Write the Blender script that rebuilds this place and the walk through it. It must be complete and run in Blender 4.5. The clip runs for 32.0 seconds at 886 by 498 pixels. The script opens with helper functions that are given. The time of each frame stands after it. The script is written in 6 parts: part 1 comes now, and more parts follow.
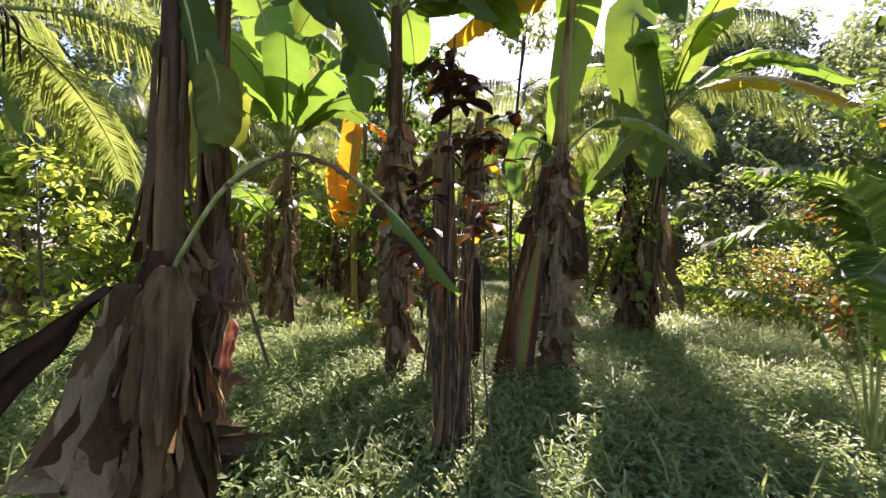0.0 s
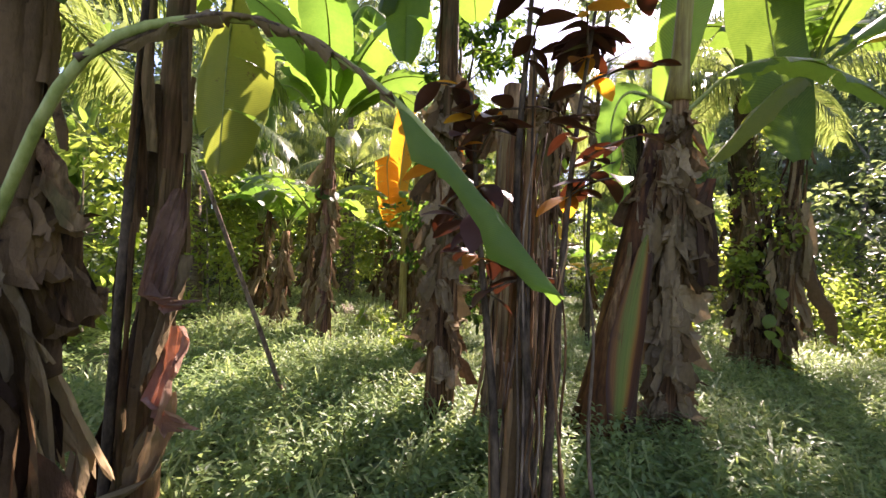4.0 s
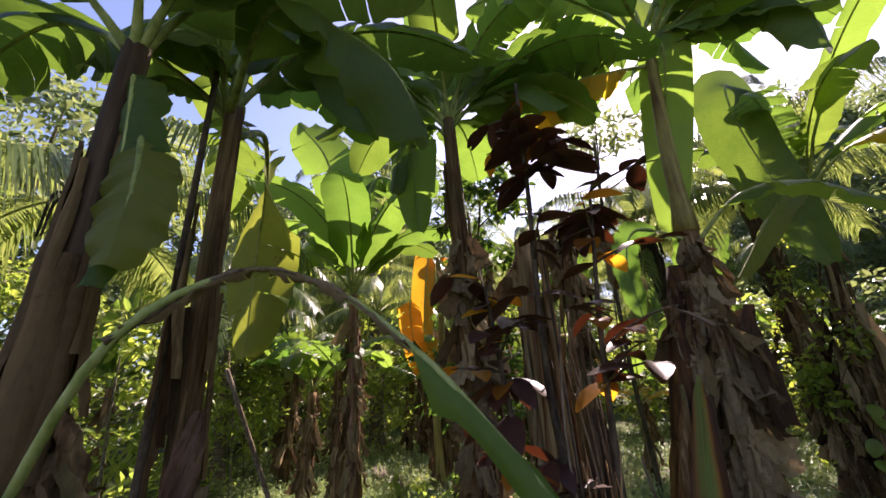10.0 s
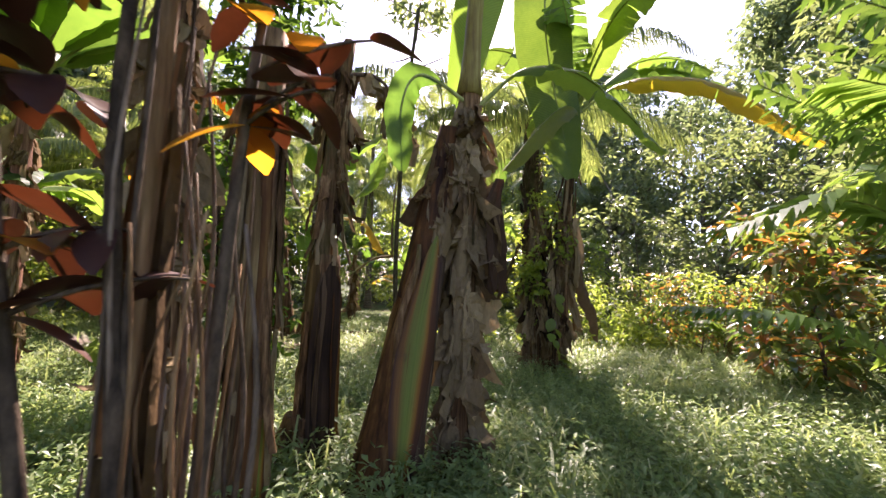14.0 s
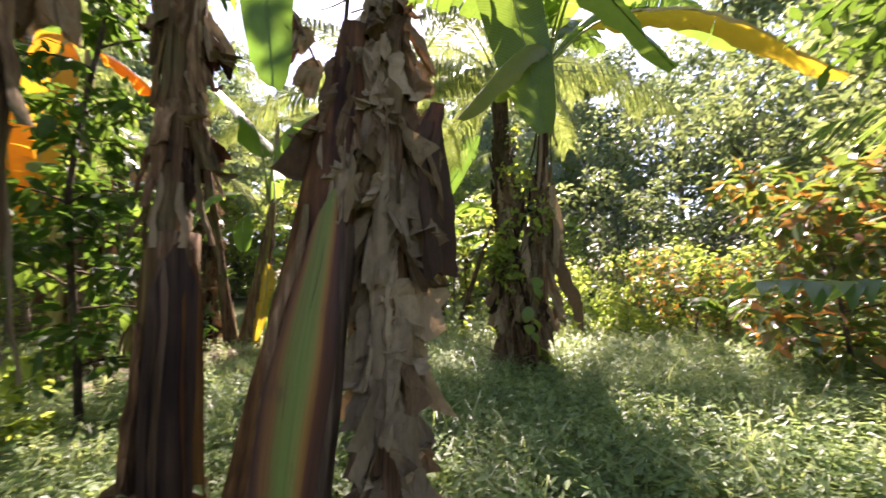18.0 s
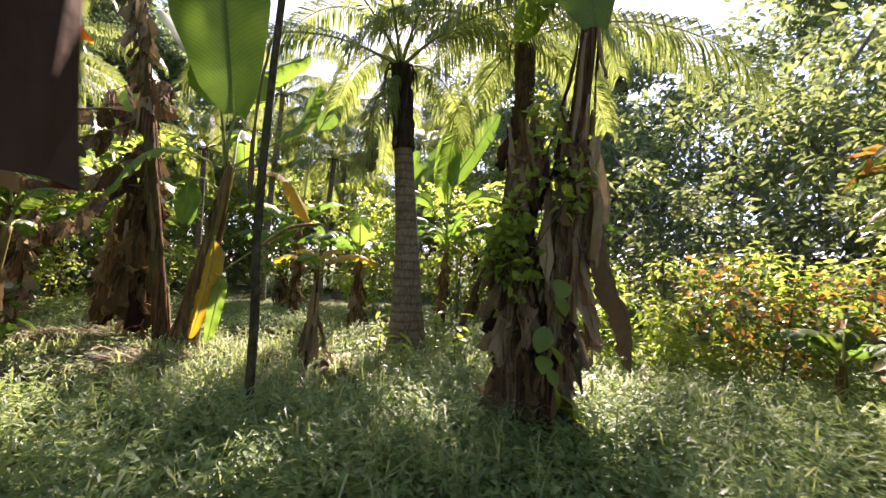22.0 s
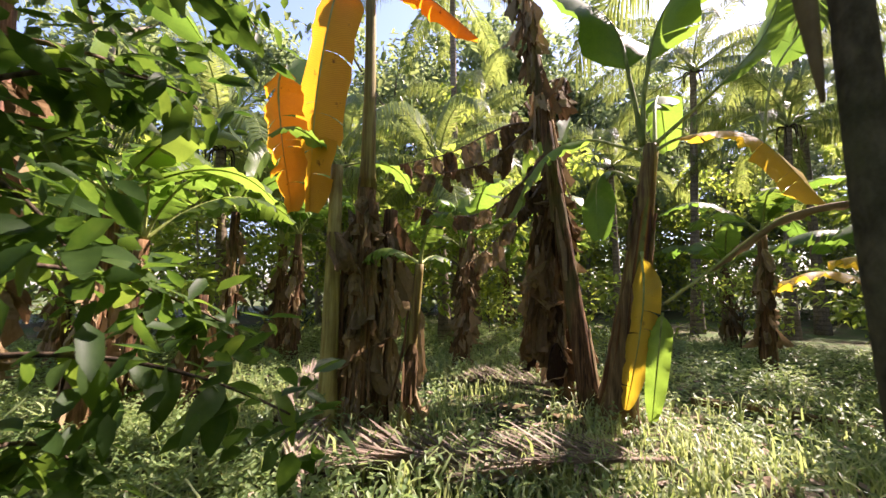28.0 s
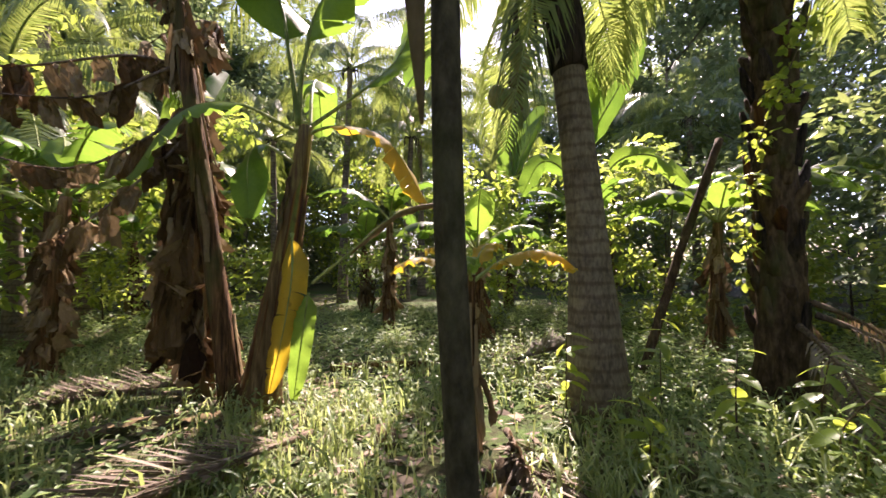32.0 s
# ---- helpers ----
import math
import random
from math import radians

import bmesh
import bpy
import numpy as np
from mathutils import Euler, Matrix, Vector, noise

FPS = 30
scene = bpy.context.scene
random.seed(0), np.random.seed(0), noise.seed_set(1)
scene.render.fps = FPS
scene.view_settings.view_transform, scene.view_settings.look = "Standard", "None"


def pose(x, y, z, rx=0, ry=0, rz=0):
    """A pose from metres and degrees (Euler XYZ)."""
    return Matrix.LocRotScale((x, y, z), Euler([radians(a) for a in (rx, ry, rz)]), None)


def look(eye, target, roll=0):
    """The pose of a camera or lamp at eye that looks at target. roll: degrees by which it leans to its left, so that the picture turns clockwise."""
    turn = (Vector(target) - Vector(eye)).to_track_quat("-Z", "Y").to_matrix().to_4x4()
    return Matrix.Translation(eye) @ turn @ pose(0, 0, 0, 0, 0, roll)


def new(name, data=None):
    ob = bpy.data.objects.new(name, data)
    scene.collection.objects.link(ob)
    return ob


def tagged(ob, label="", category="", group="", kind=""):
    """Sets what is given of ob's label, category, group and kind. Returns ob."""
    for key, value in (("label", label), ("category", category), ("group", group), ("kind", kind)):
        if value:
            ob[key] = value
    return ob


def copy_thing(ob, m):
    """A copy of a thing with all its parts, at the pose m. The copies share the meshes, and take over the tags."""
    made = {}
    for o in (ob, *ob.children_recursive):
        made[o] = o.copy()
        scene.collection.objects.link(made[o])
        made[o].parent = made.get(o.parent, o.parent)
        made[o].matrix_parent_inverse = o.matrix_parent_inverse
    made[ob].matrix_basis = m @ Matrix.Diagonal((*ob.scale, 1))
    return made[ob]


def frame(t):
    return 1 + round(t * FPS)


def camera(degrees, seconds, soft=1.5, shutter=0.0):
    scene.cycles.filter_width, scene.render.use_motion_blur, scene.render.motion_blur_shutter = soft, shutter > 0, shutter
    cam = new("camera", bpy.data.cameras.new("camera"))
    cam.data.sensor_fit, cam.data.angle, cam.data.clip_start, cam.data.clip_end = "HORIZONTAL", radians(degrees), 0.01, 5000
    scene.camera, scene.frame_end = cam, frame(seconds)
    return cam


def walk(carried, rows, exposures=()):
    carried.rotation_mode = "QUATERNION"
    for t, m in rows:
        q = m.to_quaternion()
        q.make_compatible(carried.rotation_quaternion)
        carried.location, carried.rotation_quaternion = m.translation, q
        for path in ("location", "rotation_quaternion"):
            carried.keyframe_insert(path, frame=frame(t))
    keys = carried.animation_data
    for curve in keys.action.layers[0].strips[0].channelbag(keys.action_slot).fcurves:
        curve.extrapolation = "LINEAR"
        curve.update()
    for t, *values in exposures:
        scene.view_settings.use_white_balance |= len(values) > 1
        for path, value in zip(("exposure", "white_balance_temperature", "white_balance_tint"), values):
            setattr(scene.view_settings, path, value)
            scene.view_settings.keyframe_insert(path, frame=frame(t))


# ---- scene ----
cam = camera(96.56, 32.0, 1.5, 0.4)
PATH = [
    (0.0, pose(-0.000, -0.004, 1.587, 90.42, -0.89, -0.01)),
    (0.5, pose(0.019, 0.168, 1.562, 90.74, -1.16, 1.49)),
    (1.0, pose(0.050, 0.289, 1.526, 89.18, -1.71, 2.25)),
    (1.5, pose(0.074, 0.397, 1.491, 88.71, -2.91, 1.18)),
    (2.0, pose(-0.001, 0.582, 1.447, 90.74, -4.82, 0.36)),
    (2.5, pose(-0.088, 0.734, 1.435, 93.01, -5.94, 2.05)),
    (4.5, pose(0.006, 1.193, 1.439, 91.47, -1.87, 9.23)),
    (5.0, pose(0.049, 1.191, 1.455, 91.15, -1.21, 2.18)),
    (5.5, pose(0.063, 1.185, 1.467, 92.31, -1.09, -5.42)),
    (6.0, pose(0.091, 1.193, 1.478, 94.26, -1.13, -12.08)),
    (6.5, pose(0.112, 1.188, 1.496, 96.27, -1.15, -16.11)),
    (7.0, pose(0.113, 1.210, 1.511, 99.58, -0.81, -18.32)),
    (7.5, pose(0.120, 1.214, 1.539, 103.51, -0.12, -18.23)),
    (8.0, pose(0.113, 1.185, 1.576, 107.50, 1.22, -15.15)),
    (8.5, pose(0.093, 1.161, 1.625, 110.55, 3.41, -8.10)),
    (9.0, pose(0.093, 1.191, 1.654, 112.46, 5.09, 1.32)),
    (9.5, pose(0.043, 1.188, 1.701, 112.08, 3.89, 8.94)),
    (10.0, pose(-0.018, 1.148, 1.718, 110.20, 3.61, 13.26)),
    (10.5, pose(-0.065, 1.122, 1.651, 104.58, 2.99, 11.82)),
    (11.0, pose(-0.017, 1.124, 1.483, 96.16, 0.56, -1.52)),
    (11.5, pose(0.069, 1.123, 1.467, 93.48, -2.18, -14.22)),
    (12.0, pose(0.136, 1.257, 1.459, 94.18, -1.38, -15.50)),
    (12.5, pose(0.253, 1.470, 1.455, 93.92, -0.91, -15.52)),
    (13.0, pose(0.281, 1.633, 1.477, 94.45, -1.55, -15.07)),
    (13.5, pose(0.311, 1.730, 1.441, 94.85, -1.82, -16.33)),
    (15.5, pose(0.854, 2.330, 1.350, 95.57, 2.06, -9.60)),
    (16.0, pose(0.925, 2.439, 1.361, 95.62, 3.30, -5.86)),
    (16.5, pose(0.925, 2.565, 1.356, 96.38, -0.15, 0.60)),
    (17.0, pose(0.899, 2.507, 1.293, 92.57, -2.01, 1.49)),
    (17.5, pose(0.949, 2.682, 1.292, 93.01, 1.33, -8.03)),
    (18.0, pose(1.004, 2.785, 1.357, 93.74, 1.45, -18.67)),
    (18.5, pose(1.129, 2.976, 1.338, 95.00, 1.36, -24.80)),
    (19.0, pose(1.301, 3.199, 1.350, 96.16, 2.83, -27.42)),
    (19.5, pose(1.396, 3.334, 1.324, 94.87, 2.62, -28.93)),
    (20.0, pose(1.502, 3.652, 1.345, 93.99, 2.61, -31.51)),
    (20.5, pose(1.567, 3.821, 1.365, 93.39, 1.88, -31.58)),
    (21.0, pose(1.775, 4.028, 1.322, 94.81, 0.43, -26.70)),
    (21.5, pose(1.883, 4.178, 1.309, 94.31, -2.07, -18.11)),
    (22.0, pose(1.941, 4.372, 1.288, 93.92, -2.59, -16.18)),
    (22.5, pose(1.975, 4.690, 1.370, 95.81, -1.55, -13.12)),
    (23.0, pose(2.004, 4.850, 1.385, 96.78, -0.31, -8.00)),
    (23.5, pose(2.074, 5.129, 1.366, 98.25, -0.01, -0.18)),
    (24.0, pose(2.079, 5.301, 1.421, 98.89, -0.04, 8.10)),
    (24.5, pose(1.952, 5.380, 1.421, 98.59, 0.15, 14.62)),
    (25.0, pose(1.697, 5.607, 1.412, 97.55, 0.64, 19.05)),
    (25.5, pose(1.600, 5.722, 1.360, 95.31, 0.79, 24.48)),
    (26.0, pose(1.554, 6.056, 1.340, 95.46, -0.21, 31.16)),
    (26.5, pose(1.496, 6.217, 1.301, 95.28, -1.43, 35.84)),
    (28.5, pose(1.125, 6.980, 1.391, 95.64, 0.44, 40.15)),
    (29.0, pose(1.103, 6.994, 1.390, 95.20, 1.07, 40.66)),
    (29.5, pose(1.075, 6.943, 1.402, 95.57, 1.56, 39.75)),
    (30.0, pose(1.020, 6.979, 1.412, 94.16, 0.91, 25.20)),
    (30.5, pose(1.071, 7.024, 1.423, 94.22, -0.04, 12.67)),
    (31.0, pose(1.155, 7.071, 1.425, 93.86, -0.29, 3.15)),
    (31.5, pose(1.195, 7.067, 1.445, 92.23, 0.21, -3.22)),
    (32.0, pose(1.236, 7.087, 1.453, 91.76, 0.58, -7.03)),
]
EXPOSURES = [(0.0, 1.90, 6500, 36), (2.0, 2.15, 6500, 36), (5.0, 2.28, 6500, 36), (7.0, 1.72, 6500, 36), (8.0, 1.52, 6500, 36), (10.4, 1.48, 6500, 36), (12.0, 2.00, 6500, 36), (13.0, 2.14, 6500, 36), (16.0, 2.10, 6500, 36), (18.0, 2.38, 6500, 36), (20.0, 2.48, 6500, 36), (21.5, 2.25, 6500, 36), (23.0, 1.96, 6500, 36), (25.0, 2.12, 6500, 36), (26.0, 2.17, 6500, 36), (29.0, 2.03, 6500, 36), (30.0, 2.06, 6500, 36), (31.0, 2.14, 6500, 36), (32.0, 2.02, 6500, 36)]
walk(cam, PATH, EXPOSURES)

# ---- light ----
SUN_AZ, SUN_EL = radians(23), radians(47)
SUN_DIR = Vector((math.sin(SUN_AZ) * math.cos(SUN_EL), math.cos(SUN_AZ) * math.cos(SUN_EL), math.sin(SUN_EL)))
world = bpy.data.worlds.new("sky")
scene.world = world
world.use_nodes = True
_sky = world.node_tree.nodes.new("ShaderNodeTexSky")
_sky.sky_type = "NISHITA"
_sky.sun_disc = False
_sky.sun_elevation, _sky.sun_rotation = SUN_EL, SUN_AZ
_bg = world.node_tree.nodes["Background"]
_bg.inputs[1].default_value = 0.10
world.node_tree.links.new(_sky.outputs[0], _bg.inputs[0])
_sun = bpy.data.lights.new("sun", "SUN")
_sun.energy, _sun.angle, _sun.color = 5.0, radians(0.55), (1.0, 0.92, 0.78)
sun = new("sun", _sun)
sun.matrix_world = look(SUN_DIR * 60, (0, 0, 0))


# ---- materials ----
def nodes_of(name):
    m = bpy.data.materials.new(name)
    m.use_nodes = True
    t = m.node_tree
    return m, t, t.nodes, t.links, t.nodes["Principled BSDF"], t.nodes["Material Output"]


def ramp(t, fac, stops):
    r = t.nodes.new("ShaderNodeValToRGB")
    while len(r.color_ramp.elements) < len(stops):
        r.color_ramp.elements.new(0.5)
    for e, (p, c) in zip(r.color_ramp.elements, stops):
        e.position, e.color = p, (*c, 1)
    t.links.new(fac, r.inputs[0])
    return r.outputs[0]


def noise_of(t, scale, detail=4, vector=None, rough=0.55):
    n = t.nodes.new("ShaderNodeTexNoise")
    n.inputs["Scale"].default_value, n.inputs["Detail"].default_value = scale, detail
    n.inputs["Roughness"].default_value = rough
    if vector is not None:
        t.links.new(vector, n.inputs["Vector"])
    return n.outputs["Fac"]


def mapped(t, scale, kind="Object"):
    c = t.nodes.new("ShaderNodeTexCoord")
    m = t.nodes.new("ShaderNodeMapping")
    m.inputs["Scale"].default_value = scale
    t.links.new(c.outputs[kind], m.inputs["Vector"])
    return m.outputs["Vector"]


def mixc(t, fac, a, b, mode="MIX"):
    m = t.nodes.new("ShaderNodeMix")
    m.data_type, m.blend_type = "RGBA", mode
    for sock, v in ((m.inputs[0], fac), (m.inputs[6], a), (m.inputs[7], b)):
        if isinstance(v, (int, float)):
            sock.default_value = v
        elif isinstance(v, tuple):
            sock.default_value = (*v, 1)
        else:
            t.links.new(v, sock)
    return m.outputs[2]


def bump(t, height, strength, dist=0.01):
    b = t.nodes.new("ShaderNodeBump")
    b.inputs["Strength"].default_value, b.inputs["Distance"].default_value = strength, dist
    t.links.new(height, b.inputs["Height"])
    return b.outputs[0]


def maths(t, op, a, b=0.0):
    m = t.nodes.new("ShaderNodeMath")
    m.operation = op
    for sock, v in zip(m.inputs, (a, b)):
        if isinstance(v, (int, float)):
            sock.default_value = v
        else:
            t.links.new(v, sock)
    return m.outputs[0]


def leaf_material(name, low, high, through_low, through_high, share=0.5, gloss=0.45, veins=0.0, spots=None, island=False, spot_at=0.62, span=(0.15, 0.9), crease=0.0, shine=0.3):
    """Thin leaf: diffuse and gloss on the face, light let through from behind."""
    low, high, through_low, through_high = [(c[0], c[1], c[2] + (k * c[1] if c[1] > c[0] * 0.9 else 0)) for c, k in ((low, 0.05), (high, 0.05), (through_low, 0.06), (through_high, 0.06))]
    m, t, N, L, P, out = nodes_of(name)
    if island:
        rnd = N.new("ShaderNodeNewGeometry").outputs["Random Per Island"]
    else:
        rnd = N.new("ShaderNodeObjectInfo").outputs["Random"]
    big = noise_of(t, 3.0, 3, mapped(t, (1, 1, 1)))
    fine = noise_of(t, 28.0, 4, mapped(t, (1, 1, 1)))
    f = maths(t, "ADD", maths(t, "MULTIPLY", rnd, 0.6), maths(t, "MULTIPLY", big, 0.5))
    f = maths(t, "ADD", f, maths(t, "MULTIPLY", maths(t, "SUBTRACT", fine, 0.5), 0.4))
    col = ramp(t, f, [(span[0], low), (span[1], high)])
    tr = ramp(t, f, [(span[0], through_low), (span[1], through_high)])
    if spots:
        sp = ramp(t, noise_of(t, 6.0, 5, mapped(t, (1, 1, 1)), 0.7), [(spot_at, (0, 0, 0)), (spot_at + 0.08, (1, 1, 1))])
        col = mixc(t, sp, col, spots)
        tr = mixc(t, sp, tr, spots)
    if veins:
        uv = mapped(t, (1, 1, 1), "UV")
        w = N.new("ShaderNodeTexWave")
        w.bands_direction = "Y"
        w.inputs["Scale"].default_value, w.inputs["Distortion"].default_value = 46, 1.2
        w.inputs["Detail"].default_value = 1
        L.new(uv, w.inputs["Vector"])
        v = maths(t, "MULTIPLY", w.outputs["Fac"], veins)
        col = mixc(t, v, col, tuple(c * 0.55 for c in low))
        tr = mixc(t, v, tr, tuple(c * 0.6 for c in through_low))
        L.new(bump(t, w.outputs["Fac"], 0.12, 0.002), P.inputs["Normal"])
    if crease:
        a = noise_of(t, 9.0, 5, mapped(t, (1.6, 1.6, 0.7)), 0.6)
        b = noise_of(t, 70.0, 3, mapped(t, (1, 1, 0.15)), 0.6)
        L.new(bump(t, maths(t, "ADD", a, maths(t, "MULTIPLY", b, 0.12)), crease, 0.05), P.inputs["Normal"])
        col = mixc(t, 0.25, col, ramp(t, b, [(0.3, (0.45, 0.42, 0.4)), (0.6, (1, 1, 1))]), "MULTIPLY")
    L.new(col, P.inputs["Base Color"])
    P.inputs["Roughness"].default_value = gloss
    P.inputs["Specular IOR Level"].default_value = shine
    tl = N.new("ShaderNodeBsdfTranslucent")
    L.new(tr, tl.inputs[0])
    mx = N.new("ShaderNodeMixShader")
    mx.inputs[0].default_value = share
    L.new(P.outputs[0], mx.inputs[1])
    L.new(tl.outputs[0], mx.inputs[2])
    L.new(mx.outputs[0], out.inputs[0])
    return m


def fibre_material(name, dark, mid, light, rough=0.85, stretch=0.06, scale=40, moss=None, bump_by=0.7):
    """Stem or bark with fibres running along z."""
    m, t, N, L, P, out = nodes_of(name)
    v = mapped(t, (1, 1, stretch))
    f = noise_of(t, scale, 6, v, 0.65)
    b = noise_of(t, 2.2, 4, mapped(t, (1, 1, 0.7)))
    r = N.new("ShaderNodeObjectInfo").outputs["Random"]
    s = maths(t, "ADD", maths(t, "MULTIPLY", f, 0.75), maths(t, "MULTIPLY", b, 0.35))
    s = maths(t, "ADD", s, maths(t, "MULTIPLY", maths(t, "SUBTRACT", r, 0.5), 0.16))
    col = ramp(t, s, [(0.40, dark), (0.57, mid), (0.76, light)])
    if moss:
        k = ramp(t, noise_of(t, 3.5, 5, mapped(t, (1, 1, 0.4))), [(0.5, (0, 0, 0)), (0.62, (1, 1, 1))])
        col = mixc(t, maths(t, "MULTIPLY", k, 0.6), col, moss)
    L.new(col, P.inputs["Base Color"])
    P.inputs["Roughness"].default_value = rough
    P.inputs["Specular IOR Level"].default_value = 0.12
    L.new(bump(t, f, bump_by, 0.012), P.inputs["Normal"])
    return m


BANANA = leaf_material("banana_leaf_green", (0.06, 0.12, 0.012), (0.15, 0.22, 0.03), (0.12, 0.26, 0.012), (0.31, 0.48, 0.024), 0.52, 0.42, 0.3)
# the same green leaf made darker, shade put into its colour
BANANA_SHADED = leaf_material("banana_leaf_shaded_green", (0.045, 0.09, 0.014), (0.10, 0.15, 0.03), (0.10, 0.19, 0.008), (0.28, 0.40, 0.02), 0.5, 0.45, 0.3, shine=0.25)
BANANA_YELLOW = leaf_material("banana_leaf_yellowing", (0.22, 0.21, 0.03), (0.44, 0.31, 0.05), (0.55, 0.45, 0.02), (0.8, 0.5, 0.03), 0.55, 0.5, 0.3, (0.16, 0.09, 0.03))
BANANA_LIME = leaf_material("banana_leaf_yellow_green", (0.10, 0.13, 0.012), (0.21, 0.21, 0.022), (0.15, 0.23, 0.01), (0.32, 0.35, 0.02), 0.5, 0.5, 0.3, (0.14, 0.09, 0.03))
BANANA_ORANGE = leaf_material("banana_leaf_orange", (0.26, 0.12, 0.02), (0.42, 0.22, 0.03), (0.66, 0.27, 0.01), (0.85, 0.46, 0.02), 0.6, 0.6, 0.3, (0.12, 0.05, 0.02))
DEAD = leaf_material("banana_leaf_dead", (0.152, 0.108, 0.057), (0.36, 0.265, 0.142), (0.05, 0.036, 0.018), (0.22, 0.15, 0.075), 0.18, 0.8, 0.0, (0.11, 0.076, 0.044), crease=0.35, shine=0.08)
DEAD_BROWN = leaf_material("banana_leaf_dead_brown", (0.06, 0.037, 0.017), (0.21, 0.132, 0.062), (0.03, 0.018, 0.01), (0.13, 0.075, 0.036), 0.15, 0.8, 0.0, (0.04, 0.026, 0.016), crease=0.4, shine=0.08)
DEAD_DARK = leaf_material("banana_leaf_dead_dark", (0.022, 0.013, 0.008), (0.07, 0.042, 0.025), (0.02, 0.01, 0.006), (0.06, 0.02, 0.01), 0.1, 0.85, 0.0, crease=0.4, shine=0.06)
DEAD_RED = leaf_material("banana_leaf_dead_red", (0.13, 0.075, 0.05), (0.38, 0.235, 0.16), (0.16, 0.05, 0.03), (0.42, 0.14, 0.06), 0.25, 0.74, 0.0, (0.06, 0.032, 0.022), crease=0.4, shine=0.15)
RED = leaf_material("red_brown_leaf", (0.045, 0.02, 0.016), (0.11, 0.05, 0.035), (0.035, 0.010, 0.004), (0.11, 0.026, 0.007), 0.28, 0.4, 0.0, shine=0.2)
# lit copy of the red leaf: sun shining through is put into its colours
RED_LIT = leaf_material("red_leaf_sunlit", (0.16, 0.06, 0.02), (0.35, 0.15, 0.03), (0.7, 0.2, 0.01), (0.95, 0.46, 0.02), 0.6, 0.4, 0.0)
TREE = leaf_material("tree_leaf_green", (0.022, 0.05, 0.009), (0.065, 0.11, 0.022), (0.06, 0.14, 0.006), (0.29, 0.41, 0.018), 0.46, 0.45, 0.0, shine=0.15)
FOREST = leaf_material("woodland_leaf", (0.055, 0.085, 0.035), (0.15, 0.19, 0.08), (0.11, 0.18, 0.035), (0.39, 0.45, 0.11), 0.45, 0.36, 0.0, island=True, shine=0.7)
# paler, bluer woodland leaf for the distance, haze put into the colour
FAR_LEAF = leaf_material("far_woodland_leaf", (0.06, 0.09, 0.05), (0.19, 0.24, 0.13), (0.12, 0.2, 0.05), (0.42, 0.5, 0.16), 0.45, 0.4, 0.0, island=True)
# brighter copy of the woodland leaf, sunlight put into its colours
FOREST_SUNLIT = leaf_material("sunny_woodland_leaf", (0.07, 0.12, 0.018), (0.21, 0.27, 0.04), (0.26, 0.42, 0.03), (0.56, 0.62, 0.05), 0.55, 0.42, 0.0, island=True)
BUSH_RED = leaf_material("red_bush_leaf", (0.07, 0.11, 0.03), (0.40, 0.19, 0.10), (0.2, 0.3, 0.02), (0.8, 0.26, 0.04), 0.4, 0.2, 0.0, island=True, span=(0.6, 0.86), shine=0.6)
PALM = leaf_material("palm_leaflet", (0.045, 0.08, 0.02), (0.14, 0.19, 0.05), (0.16, 0.25, 0.03), (0.47, 0.52, 0.09), 0.46, 0.36, 0.0, island=True)
PALM_YOUNG = leaf_material("young_palm_leaflet", (0.03, 0.075, 0.015), (0.08, 0.14, 0.03), (0.13, 0.27, 0.018), (0.4, 0.55, 0.04), 0.48, 0.35, 0.0, island=True)
PALM_DRY = leaf_material("dry_palm_leaflet", (0.10, 0.072, 0.048), (0.29, 0.23, 0.165), (0.12, 0.08, 0.04), (0.3, 0.2, 0.1), 0.2, 0.7, 0.0, island=True)
WEED = leaf_material("weed_leaf", (0.06, 0.11, 0.03), (0.20, 0.28, 0.09), (0.17, 0.28, 0.045), (0.44, 0.52, 0.14), 0.42, 0.42, 0.0, island=True)
GRASS = leaf_material("grass_blade", (0.12, 0.17, 0.05), (0.31, 0.36, 0.15), (0.28, 0.38, 0.06), (0.56, 0.62, 0.18), 0.42, 0.42, 0.0, island=True)
LITTER = leaf_material("leaf_litter", (0.09, 0.06, 0.04), (0.42, 0.32, 0.22), (0.08, 0.05, 0.02), (0.2, 0.12, 0.05), 0.15, 0.75, 0.0, island=True)
VINE = leaf_material("vine_leaf", (0.06, 0.12, 0.015), (0.16, 0.24, 0.04), (0.28, 0.42, 0.02), (0.65, 0.7, 0.04), 0.5, 0.4, 0.0, island=True)
STEM = fibre_material("banana_stem_brown", (0.022, 0.012, 0.006), (0.13, 0.07, 0.031), (0.33, 0.205, 0.10), moss=(0.07, 0.075, 0.025))
STEM_GREEN = fibre_material("banana_stem_green", (0.085, 0.05, 0.02), (0.23, 0.19, 0.055), (0.38, 0.33, 0.12), 0.55, 0.04, 22, moss=(0.10, 0.045, 0.02), bump_by=0.3)
SHEATH_BROWN = fibre_material("banana_sheath_brown", (0.022, 0.009, 0.004), (0.095, 0.04, 0.013), (0.21, 0.12, 0.038), 0.65, 0.03, 17, bump_by=0.3)
SHEATH_TAN = fibre_material("banana_sheath_tan", (0.028, 0.017, 0.008), (0.12, 0.075, 0.03), (0.29, 0.205, 0.095), 0.75, 0.03, 20, bump_by=0.4)
SHEATH_DARK = fibre_material("banana_sheath_dark", (0.012, 0.007, 0.0045), (0.055, 0.033, 0.019), (0.15, 0.10, 0.058), 0.7, 0.03, 17, bump_by=0.3)
